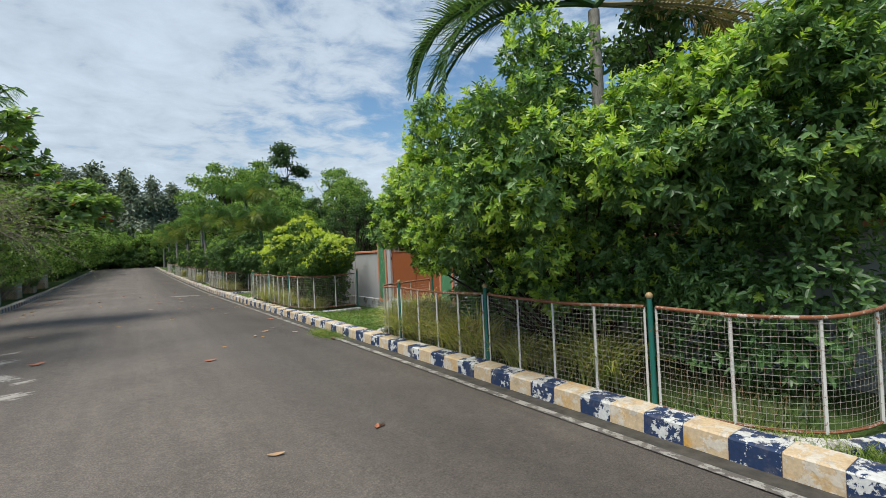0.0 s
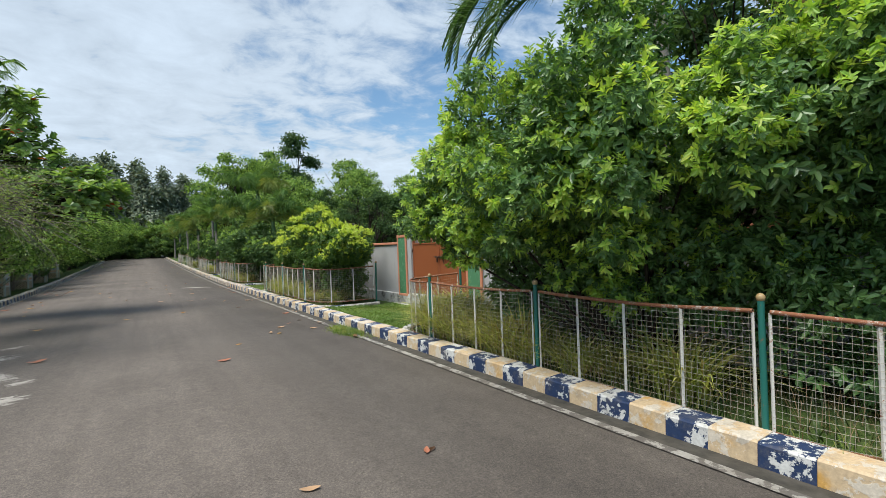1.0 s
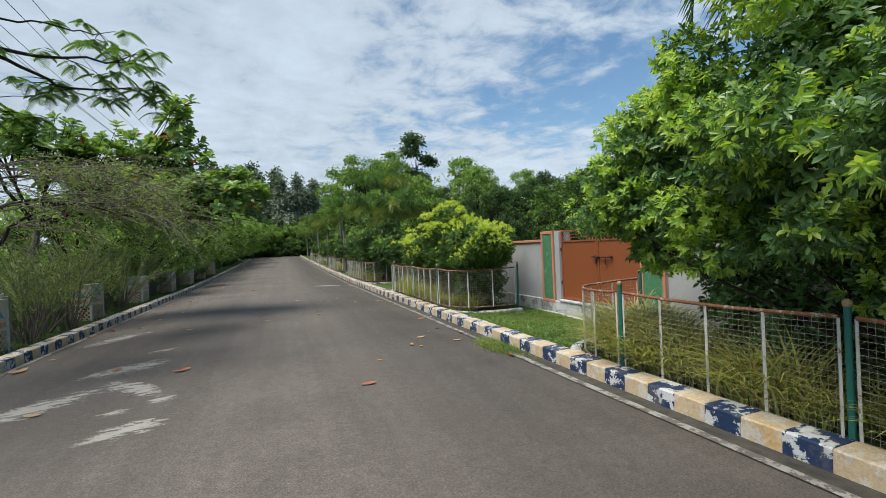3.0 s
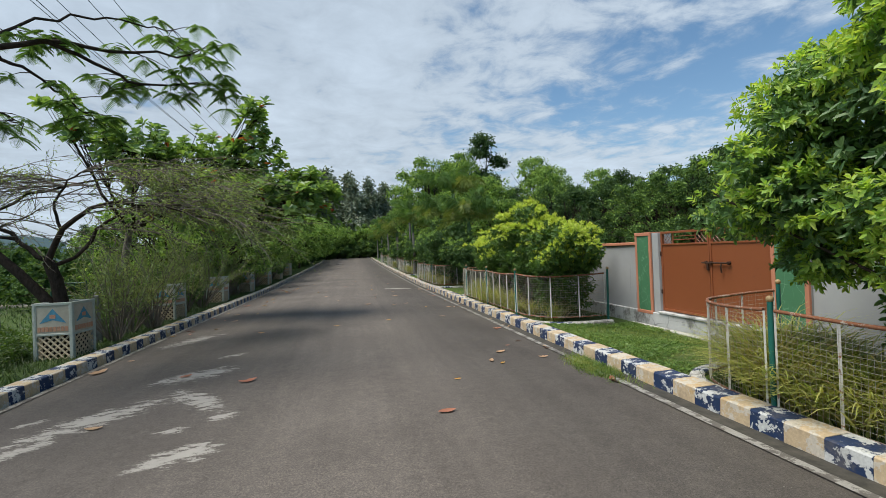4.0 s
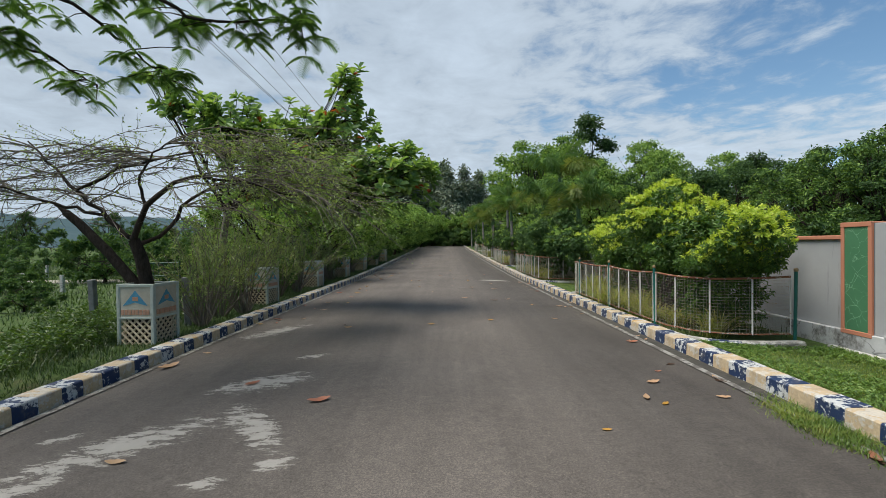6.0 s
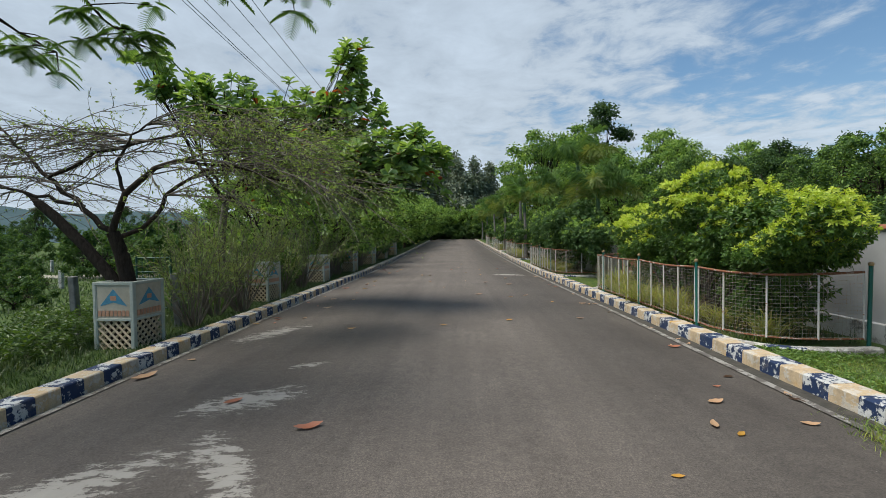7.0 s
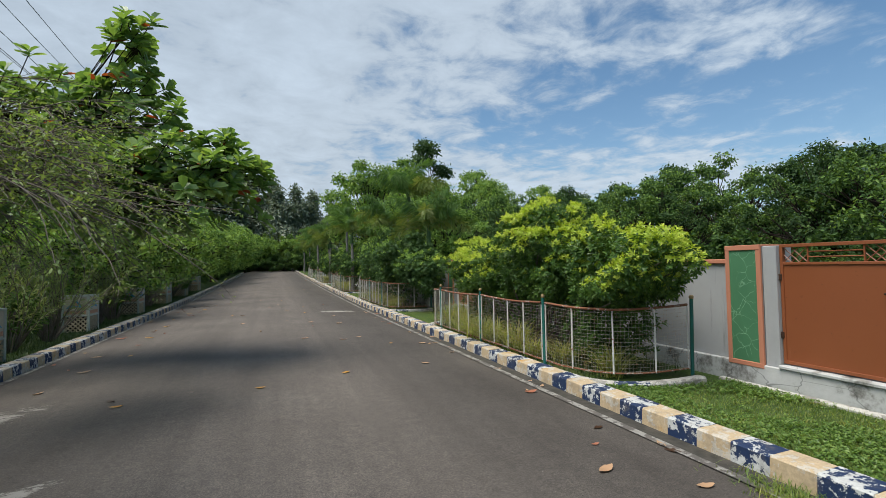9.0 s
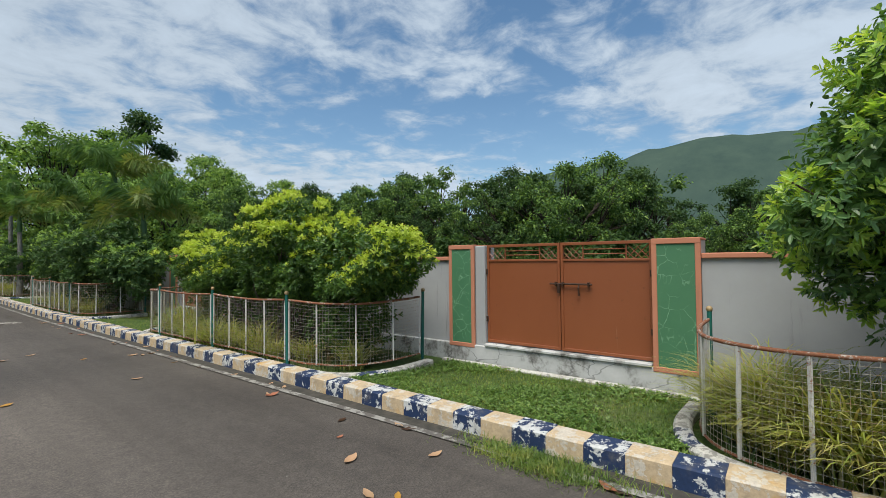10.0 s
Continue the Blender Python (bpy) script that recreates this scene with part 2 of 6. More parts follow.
def gate_paint():
    k = Mat("gate_red_oxide", 0.42)
    c = k.mix(k.noise(1.4, 5.0), (0.215, 0.065, 0.024), (0.255, 0.08, 0.031))
    mp = k.node("ShaderNodeMapping", Vector=k.pos)
    mp.inputs["Scale"].default_value = (14.0, 14.0, 0.7)
    c = k.mix(k.math("MULTIPLY", k.step(k.noise(1.0, 5.0, 0.6, mp.outputs[0]), 0.7, 0.76), 0.35), c, (0.5, 0.35, 0.25))
    c = k.mix(k.math("MULTIPLY", k.step(k.noise(11.0, 6.0, 0.7), 0.62, 0.7), 0.5), c, (0.1, 0.035, 0.015))
    k.color(c).bump(k.noise(6.0, 3.0), 0.12, 0.006)
    return k.m


def earth():
    k = Mat("earth_and_grass", 0.95, spec=0.2)
    c = k.ramp(k.noise(1.3, 7.0, 0.7), [(0.3, (0.035, 0.06, 0.016)), (0.5, (0.06, 0.1, 0.028)), (0.62, (0.085, 0.11, 0.04)), (0.75, (0.11, 0.09, 0.055))])
    c = k.mix(1.0, c, k.ramp(k.noise(24.0, 5.0), [(0.3, (0.6, 0.62, 0.6)), (0.7, (1.25, 1.25, 1.1))]), "MULTIPLY")
    k.color(c).bump(k.noise(16.0, 6.0), 0.8, 0.05)
    return k.m


def plain(name, a, b, scale=12.0, rough=0.7, bump=0.15, metal=0.0):
    k = Mat(name, rough, metal)
    n = k.noise(scale, 5.0, 0.65)
    k.color(k.ramp(n, [(0.3, a), (0.7, b)])).bump(n, bump, 0.01)
    return k.m


def bark(name, a, b):
    k = Mat(name, 0.9, spec=0.2)
    mp = k.node("ShaderNodeMapping", Vector=k.pos)
    mp.inputs["Scale"].default_value = (1.0, 1.0, 0.3)
    n = k.noise(22.0, 6.0, 0.7, mp.outputs[0])
    k.color(k.ramp(n, [(0.3, a), (0.68, b)])).bump(n, 0.8, 0.02)
    return k.m


G = lambda *s: [(i / max(1, len(s) - 1), c) for i, c in enumerate(s)]
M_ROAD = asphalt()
M_EARTH = earth()
M_BLUE = kerb_paint("kerb_blue_paint", (0.008, 0.026, 0.08), (0.52, 0.53, 0.52), 0.535, None)
M_CREAM = kerb_paint("kerb_cream_paint", (0.5, 0.385, 0.245), (0.53, 0.48, 0.4), 0.54, (0.5, 0.29, 0.075))
M_WHITE = kerb_paint("kerb_white_paint", (0.52, 0.51, 0.47), (0.27, 0.26, 0.24), 0.54, (0.42, 0.4, 0.34))
M_LINE = kerb_paint("road_line_paint", (0.29, 0.28, 0.255), (0.11, 0.1, 0.09), 0.52, None)
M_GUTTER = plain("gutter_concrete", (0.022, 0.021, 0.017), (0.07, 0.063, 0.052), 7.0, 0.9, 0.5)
M_WALL = plaster("white_plaster", (0.37, 0.38, 0.39), 0.75)
M_TRIM = plaster("terracotta_paint", (0.52, 0.21, 0.125), 0.25)
M_PLINTH = stained_plinth()
M_GREEN = crazy_green()
M_GATE = gate_paint()
M_POST = painted_metal("post_green_paint", (0.01, 0.125, 0.1), 0.6)
M_BAR = painted_metal("white_bar_paint", (0.6, 0.59, 0.55), 0.55, rough=0.75)
M_RUST = painted_metal("rusty_rail", (0.4, 0.36, 0.31), 0.41, (0.13, 0.05, 0.024))
M_WIRE = painted_metal("wire_paint", (0.41, 0.385, 0.325), 0.52, (0.2, 0.12, 0.07))
M_KNOB = painted_metal("knob_ochre", (0.36, 0.25, 0.12), 0.62)
M_LATTICE = plain("lattice_concrete", (0.4, 0.33, 0.22), (0.56, 0.46, 0.32), 9.0, 0.85, 0.4)
M_BOARD = plain("board_cream", (0.36, 0.33, 0.26), (0.5, 0.46, 0.37), 4.0, 0.8, 0.2)
M_FRAME = plain("board_frame_grey", (0.33, 0.37, 0.33), (0.45, 0.47, 0.41), 14.0, 0.8, 0.2)
M_LOGO = plain("logo_blue", (0.045, 0.19, 0.3), (0.08, 0.27, 0.38), 20.0, 0.7, 0.1)
M_ORANGE = plain("logo_orange", (0.4, 0.19, 0.11), (0.5, 0.29, 0.19), 20.0, 0.7, 0.1)
# dark brown standing in for the shade inside the tree guards
M_INNERDARK = plain("guard_inner_dark", (0.03, 0.022, 0.016), (0.07, 0.05, 0.036), 12.0, 0.95, 0.6)
M_PATH = plain("pale_dirt", (0.26, 0.24, 0.19), (0.36, 0.33, 0.27), 3.0, 0.95, 0.3)
M_GREY = plain("grey_concrete", (0.13, 0.13, 0.12), (0.25, 0.25, 0.235), 10.0, 0.9, 0.4)
M_STEEL = plain("dark_steel", (0.03, 0.018, 0.013), (0.09, 0.045, 0.03), 30.0, 0.5, 0.2, 0.4)
M_STEELG = painted_metal("field_gate_green", (0.012, 0.07, 0.04), 0.66)
M_CABLE = plain("cable", (0.1, 0.1, 0.1), (0.16, 0.16, 0.16), 5.0, 0.6)
M_BARK = bark("dark_bark", (0.012, 0.009, 0.007), (0.06, 0.045, 0.035))
M_BARKG = bark("grey_bark", (0.07, 0.06, 0.05), (0.2, 0.175, 0.145))
M_TWIG = bark("grey_twigs", (0.085, 0.072, 0.06), (0.185, 0.162, 0.135))
M_PALMBARK = bark("palm_bark", (0.12, 0.115, 0.1), (0.3, 0.28, 0.25))
M_FICUS = leaf_mat("ficus_leaf", G((0.042, 0.092, 0.035), (0.076, 0.15, 0.056), (0.13, 0.215, 0.08)), 0.38, 0.36, 0.55)
M_FICUSY = leaf_mat("ficus_young_leaf", G((0.2, 0.36, 0.07), (0.32, 0.48, 0.1), (0.42, 0.56, 0.13)), 0.48, 0.4, 0.45, gain=1.2, cap=0.62)
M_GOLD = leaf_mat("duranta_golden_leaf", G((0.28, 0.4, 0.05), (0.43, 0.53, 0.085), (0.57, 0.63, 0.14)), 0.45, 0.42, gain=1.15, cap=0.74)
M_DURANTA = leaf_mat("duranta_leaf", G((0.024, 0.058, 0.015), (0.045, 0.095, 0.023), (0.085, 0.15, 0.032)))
M_ALMOND = leaf_mat("almond_leaf", G((0.08, 0.145, 0.058), (0.12, 0.2, 0.07), (0.18, 0.265, 0.088)), 0.48, 0.34, 0.55)
M_REDLEAF = leaf_mat("red_leaf", G((0.26, 0.045, 0.02), (0.36, 0.08, 0.03)), 0.4)
M_MIMOSA = leaf_mat("feather_leaf", G((0.05, 0.11, 0.038), (0.08, 0.16, 0.052), (0.12, 0.21, 0.066)), 0.42, 0.6, 0.2, gain=1.35)
M_THORN = leaf_mat("thorn_tree_leaf", G((0.11, 0.165, 0.06), (0.19, 0.25, 0.09)), 0.42)
M_OLEANDER = leaf_mat("oleander_leaf", G((0.1, 0.145, 0.065), (0.145, 0.195, 0.085), (0.2, 0.24, 0.105)), 0.36, gain=1.35)
M_PALM = leaf_mat("palm_leaflet", G((0.032, 0.07, 0.03), (0.058, 0.11, 0.042)), 0.28)
M_PALMO = leaf_mat("olive_palm_leaflet", G((0.095, 0.145, 0.05), (0.145, 0.19, 0.06), (0.19, 0.2, 0.07)), 0.35)
M_PLUME = leaf_mat("foxtail_leaflet", G((0.075, 0.14, 0.05), (0.12, 0.2, 0.065)), 0.35)
M_DRYPALM = leaf_mat("dry_palm_leaflet", G((0.12, 0.1, 0.065), (0.22, 0.18, 0.12)), 0.2)
M_TREE = leaf_mat("tree_leaf", G((0.031, 0.066, 0.023), (0.05, 0.094, 0.03), (0.074, 0.127, 0.038)), 0.35, 0.6, 0.2)
M_TREEB = leaf_mat("bright_tree_leaf", G((0.088, 0.16, 0.044), (0.145, 0.235, 0.064), (0.21, 0.3, 0.085)), 0.42, 0.55, 0.25)
M_TREED = leaf_mat("dark_tree_leaf", G((0.021, 0.046, 0.021), (0.034, 0.067, 0.028), (0.052, 0.09, 0.034)), 0.35, 0.6, 0.2)
M_SHRUB = leaf_mat("dark_shrub_leaf", G((0.024, 0.055, 0.02), (0.042, 0.085, 0.03), (0.07, 0.125, 0.04)), 0.3, 0.5, 0.3)
M_CASU = leaf_mat("casuarina_needles", G((0.065, 0.088, 0.066), (0.095, 0.122, 0.09), (0.125, 0.152, 0.11)), 0.2)
M_GRASSY = leaf_mat("variegated_blade", G((0.17, 0.23, 0.05), (0.31, 0.36, 0.08), (0.45, 0.46, 0.16), (0.27, 0.22, 0.09)), 0.4, gain=1.1)
M_LAWN = leaf_mat("lawn_blade", G((0.06, 0.11, 0.02), (0.095, 0.15, 0.028), (0.165, 0.19, 0.05)), 0.35, gain=1.6, patch=0.9)
M_WEED = leaf_mat("weed_leaf", G((0.02, 0.046, 0.011), (0.034, 0.07, 0.016), (0.06, 0.09, 0.026)), 0.3, gain=1.2)
M_WEEDB = leaf_mat("broad_weed_leaf", G((0.035, 0.075, 0.018), (0.06, 0.115, 0.028), (0.1, 0.16, 0.04)), 0.35, gain=1.2)
M_CLOVER = leaf_mat("clover_leaf", G((0.05, 0.1, 0.024), (0.09, 0.16, 0.036), (0.14, 0.21, 0.05)), 0.35, gain=1.5)
M_STRAW = leaf_mat("dry_straw", G((0.07, 0.05, 0.026), (0.14, 0.1, 0.05)), 0.15)
M_FALLEN = leaf_mat("fallen_leaf_brown", G((0.3, 0.1, 0.065), (0.4, 0.17, 0.1)), 0.1, glow=(1, 1, 1), gain=1.0)
M_FALLENY = leaf_mat("fallen_leaf_yellow", G((0.46, 0.22, 0.03), (0.5, 0.27, 0.05)), 0.1, glow=(1, 1, 1), gain=1.0)
M_FALLENP = leaf_mat("fallen_leaf_pale", G((0.42, 0.24, 0.13), (0.48, 0.31, 0.2)), 0.1, glow=(1, 1, 1), gain=1.0)
M_FALLEND = leaf_mat("fallen_leaf_dark", G((0.05, 0.025, 0.015), (0.07, 0.035, 0.02)), 0.05, gain=1.0)
M_HOUSE = plaster("yellow_plaster", (0.55, 0.45, 0.22), 0.2)
M_ROOF = plain("roof_slab", (0.25, 0.22, 0.18), (0.35, 0.32, 0.28), 4.0)
M_GLASS = Mat("window_glass", 0.08).color((0.03, 0.035, 0.04)).m


def hill_mat(name, a, b):
    k = Mat(name, 1.0, spec=0.0)
    n = k.math("ADD", k.math("MULTIPLY", k.noise(0.05, 8.0, 0.7), 0.6), k.math("MULTIPLY", k.noise(0.011, 4.0), 0.4))
    k.color(k.ramp(n, [(0.35, a), (0.65, b)]))
    return k.m


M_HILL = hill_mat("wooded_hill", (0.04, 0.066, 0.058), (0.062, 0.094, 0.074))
# the far ridge has its distance haze mixed into the base colour
M_HILLFAR = hill_mat("haze_tinted_hill", (0.055, 0.09, 0.1), (0.08, 0.115, 0.125))


# ---- mesh helpers ----
rng = np.random.default_rng(7)


def mesh_of(name, verts, faces, material, smooth=False):
    """A mesh from an (n, 3) array and an (m, k) array of face corners."""
    v, f = np.asarray(verts, np.float32).reshape(-1, 3), np.asarray(faces, np.int32)
    me = bpy.data.meshes.new(name)
    me.vertices.add(len(v))
    me.vertices.foreach_set("co", v.ravel())
    me.loops.add(f.size)
    me.loops.foreach_set("vertex_index", f.ravel())
    me.polygons.add(len(f))
    me.polygons.foreach_set("loop_start", np.arange(0, f.size, f.shape[1], dtype=np.int32))
    me.polygons.foreach_set("use_smooth", np.full(len(f), smooth))
    me.update(calc_edges=True)
    me.materials.append(material)
    return me


def part(name, me, parent=None, label="", kind="", at=None):
    ob = new(name, me)
    if parent:
        ob.parent = parent
    if at is not None:
        ob.matrix_basis = at
    return tagged(ob, label=label, kind=kind)


def thing(name, label, category, group="", at=None, kind=""):
    ob = new(name)
    ob.empty_display_size = 0.1
    if at is not None:
        ob.matrix_basis = at
    return tagged(ob, label, category, group, kind)


class Build:
    """Boxes, tubes and prisms gathered into one mesh of quads."""

    def __init__(self):
        self.v, self.f, self.n = [], [], 0

    def add(self, v, f):
        v = np.asarray(v, float).reshape(-1, 3)
        self.v.append(v)
        self.f.append(np.asarray(f, int).reshape(-1, 4) + self.n)
        self.n += len(v)
        return self

    def box(self, lo, hi, bevel=0.0):
        (x0, y0, z0), (x1, y1, z1) = lo, hi
        b = min(bevel, 0.45 * min(x1 - x0, y1 - y0, z1 - z0))
        if b <= 0:
            v = [(x, y, z) for z in (z0, z1) for x, y in ((x0, y0), (x1, y0), (x1, y1), (x0, y1))]
            return self.add(v, [(3, 2, 1, 0), (4, 5, 6, 7), (0, 1, 5, 4), (1, 2, 6, 5), (2, 3, 7, 6), (3, 0, 4, 7)])
        rings = []
        for z, k in ((z0, b), (z0 + b, 0), (z1 - b, 0), (z1, b)):
            c = b
            rings += [[(x0 + k + c * (k == 0) , y0 + k, z), (x1 - k - c * (k == 0), y0 + k, z), (x1 - k, y0 + k + c * (k == 0), z), (x1 - k, y1 - k - c * (k == 0), z),
                       (x1 - k - c * (k == 0), y1 - k, z), (x0 + k + c * (k == 0), y1 - k, z), (x0 + k, y1 - k - c * (k == 0), z), (x0 + k, y0 + k + c * (k == 0), z)]]
        v = [p for r in rings for p in r]
        f = [(8 * i + j, 8 * i + (j + 1) % 8, 8 * i + 8 + (j + 1) % 8, 8 * i + 8 + j) for i in range(3) for j in range(8)]
        for o, flip in ((0, True), (24, False)):
            for q in ((0, 1, 2, 3), (0, 3, 4, 7), (7, 4, 5, 6)):
                f.append(tuple(o + i for i in (q[::-1] if flip else q)))
        return self.add(v, f)

    def tube(self, path, radius, sides=6, cap=True):
        p = np.asarray(path, float)
        r = np.broadcast_to(np.asarray(radius, float), (len(p),))
        d = np.gradient(p, axis=0)
        d /= np.linalg.norm(d, axis=1)[:, None] + 1e-9
        ref = np.array([0, 0, 1.0]) if abs(d[0, 2]) < 0.9 else np.array([1.0, 0, 0])
        u = np.cross(d, ref)
        u /= np.linalg.norm(u, axis=1)[:, None] + 1e-9
        w = np.cross(d, u)
        a = np.arange(sides) * 2 * math.pi / sides
        ring = p[:, None] + r[:, None, None] * (np.cos(a)[None, :, None] * u[:, None] + np.sin(a)[None, :, None] * w[:, None])
        i, j = np.meshgrid(np.arange(len(p) - 1), np.arange(sides), indexing="ij")
        k = (j + 1) % sides
        f = np.stack([i * sides + j, i * sides + k, (i + 1) * sides + k, (i + 1) * sides + j], -1).reshape(-1, 4)
        self.add(ring.reshape(-1, 3), f)
        if cap and sides == 4:
            self.f.append(np.array([[3, 2, 1, 0], [4 * len(p) - 4, 4 * len(p) - 3, 4 * len(p) - 2, 4 * len(p) - 1]]) + self.n - len(p) * 4)
        return self

    def sweep(self, path, profile):
        """A closed profile (across, up) along a path in plan, capped by fans of quads."""
        p = np.asarray(path, float)
        d = np.gradient(p, axis=0)
        d /= np.linalg.norm(d, axis=1)[:, None]
        side = np.stack([d[:, 1], -d[:, 0], 0 * d[:, 0]], 1)
        pr = np.asarray(profile, float)
        ring = p[:, None] + pr[None, :, :1] * side[:, None] + np.array([0, 0, 1.0]) * pr[None, :, 1:]
        n = len(pr)
        i, j = np.meshgrid(np.arange(len(p) - 1), np.arange(n), indexing="ij")
        k = (j + 1) % n
        self.add(ring.reshape(-1, 3), np.stack([i * n + j, i * n + k, (i + 1) * n + k, (i + 1) * n + j], -1).reshape(-1, 4))
        base = self.n - len(p) * n
        for o in (base, base + (len(p) - 1) * n):
            self.f.append(np.array([[o, o + q, o + q + 1, o + min(q + 2, n - 1)] for q in range(1, n - 2, 2)]))
        return self

    def ball(self, c, r, rings=6, sides=8):
        a = np.linspace(0.02, math.pi - 0.02, rings)
        path = [(c[0], c[1], c[2] - r * math.cos(t)) for t in a]
        return self.tube(path, r * np.sin(a), sides, False)

    def mesh(self, name, material, smooth=False):
        return mesh_of(name, np.concatenate(self.v), np.concatenate(self.f), material, smooth)


def unit(a):
    return a / (np.linalg.norm(a, axis=-1, keepdims=True) + 1e-9)


def leaves(name, pos, way, face, length, width, material, fold=0.25, droop=0.0, wide_at=0.5):
    """Folded leaves of two quads each: base, sides and tip."""
    pos, way, face = np.asarray(pos, float), unit(np.asarray(way, float)), np.asarray(face, float)
    n = len(pos)
    L, W = np.broadcast_to(length, (n,))[:, None], np.broadcast_to(width, (n,))[:, None]
    side = unit(np.cross(way, face))
    nor = np.cross(side, way)
    dz = np.array([0, 0, -1.0])
    a, b = wide_at - 0.2, wide_at + 0.22
    tip = pos + way * L + dz * droop * L
    l1, r1 = (pos + way * L * a + s * side * W * 0.42 + nor * W * fold * 0.5 + dz * droop * L * a * a for s in (1, -1))
    l2, r2 = (pos + way * L * b + s * side * W * 0.4 + nor * W * fold * 0.5 + dz * droop * L * b * b for s in (1, -1))
    v = np.stack([pos, l1, l2, tip, r2, r1], 1).reshape(-1, 3)
    o = (np.arange(n) * 6)[:, None]
    f = np.stack([o + np.array([0, 3, 2, 1]), o + np.array([0, 5, 4, 3])], 1).reshape(-1, 4)
    return mesh_of(name, v, f, material)


def blades(name, base, way, length, width, material, bend=0.6, segs=4):
    """Grass blades that arch over, tapering to a point."""
    n = len(base)
    way = unit(np.asarray(way, float))
    L, W = np.broadcast_to(length, (n,)), np.broadcast_to(width, (n,))
    flat = way.copy()
    flat[:, 2] = 0
    flat = unit(flat + 1e-4)
    side = np.stack([-flat[:, 1], flat[:, 0], 0 * flat[:, 0]], 1)
    rows, p, d = [], np.asarray(base, float).copy(), way.copy()
    for i in range(segs + 1):
        t = i / segs
        w = (W * (1 - t) ** 0.7 * 0.5)[:, None] if i < segs else (W * 0.02)[:, None]
        rows += [p - side * w, p + side * w]
        p = p + d * (L / segs)[:, None]
        d = unit(d + flat * bend / segs + np.array([0, 0, -1.0]) * bend / segs * (0.4 + 1.6 * t))
    v = np.stack(rows, 1)
    o = (np.arange(n) * 2 * (segs + 1))[:, None, None]
    q = np.array([[2 * i, 2 * i + 1, 2 * i + 3, 2 * i + 2] for i in range(segs)])[None]
    return mesh_of(name, v.reshape(-1, 3), (o + q).reshape(-1, 4), material)


def on_blobs(blobs, count, depth=0.35, low=-1.0, inside=0.6):
    """Points near the shells of ellipsoids (x, y, z, rx, ry, rz) and the outward ways; those inside another are dropped."""
    b = np.asarray(blobs, float)
    area = (b[:, 3] * b[:, 4] + b[:, 4] * b[:, 5] + b[:, 3] * b[:, 5])
    pick = rng.choice(len(b), int(count * 1.6), p=area / area.sum())
    u = unit(rng.normal(size=(len(pick), 3)))
    q = b[pick]
    # bumpy radius so that the outline is uneven
    wob = 1 + 0.16 * np.sin(u[:, 0] * 7 + pick) * np.sin(u[:, 1] * 6 + 2 * pick) + 0.1 * np.sin(u[:, 2] * 11 + pick * 3)
    k = wob * (1 - depth * rng.random(len(pick)) ** 1.6)
    p = q[:, :3] + u * q[:, 3:] * k[:, None]
    out = unit(u / q[:, 3:])
    keep = u[:, 2] > low
    for i in range(len(b)):
        d = np.linalg.norm((p - b[i, :3]) / b[i, 3:], axis=1)
        keep &= ~((d < inside) & (pick != i))
    p, out, k = p[keep][:count], out[keep][:count], k[keep][:count]
    return p, out, k


def lumps(blobs, n, r0, r1):
    """Small leafy clumps set over the shells of larger ones, so that the foliage has lobes and gaps."""
    p, out, k = on_blobs(blobs, n, 0.32)
    r = rng.uniform(r0, r1, len(p))
    return np.concatenate([p, np.stack([r, r, r * 0.72], 1)], 1)


def rosettes(p, out, per, spread, lean=0.45):
    """Leaf places and ways: per leaves about each shoot."""
    n = len(p)
    axis = unit(out + np.array([0, 0, lean]) + rng.normal(scale=0.28, size=(n, 3)))
    ref = unit(np.cross(axis, rng.normal(size=(n, 3))))
    ref2 = np.cross(axis, ref)
    P, D, N = [], [], []
    for i in range(per):
        a = i * 2.4 + rng.random(n) * 0.7
        w = np.cos(a)[:, None] * ref + np.sin(a)[:, None] * ref2
        t = 0.35 + 0.5 * i / per
        D.append(unit(axis * t + w * (1.15 - 0.5 * t) + rng.normal(scale=0.12, size=(n, 3))))
        P.append(p + axis * (spread * (i / per - 0.5))[..., None] if np.ndim(spread) else p + axis * spread * (i / per - 0.5))
        N.append(axis)
    return np.concatenate(P), np.concatenate(D), np.concatenate(N)


def wander(start, way, length, steps, curl, lift=0.0):
    """A branch line that wanders."""
    p, d, pts = np.array(start, float), unit(np.array(way, float)), [np.array(start, float)]
    for _ in range(steps):
        d = unit(d + rng.normal(scale=curl, size=3) + np.array([0, 0, lift]))
        p = p + d * length / steps
        pts.append(p.copy())
    return np.array(pts)


# ---- ground, road, kerbs ----
def road_z(x):
    return 0.01 + 0.125 * (1 - ((x + 0.3) / 4.1) ** 2)


def rise(y):
    """The land climbs gently beyond the second bed and levels out past the end of the road."""
    return 1.25 * (np.clip(np.asarray(y, float) - 28, 0, 97) / 67) ** 1.3


def lift(me):
    """Lays a mesh whose corners are in world places on the climbing land."""
    co = np.empty(len(me.vertices) * 3, np.float32)
    me.vertices.foreach_get("co", co)
    co[2::3] += rise(co[1::3])
    me.vertices.foreach_set("co", co)
    me.update()


def climb(x, y, z=0.0):
    """A pose on the land, tilted with its slope."""
    return pose(x, y, z + float(rise(y)), math.degrees(math.atan((float(rise(y + 8)) - float(rise(y))) / 8)))


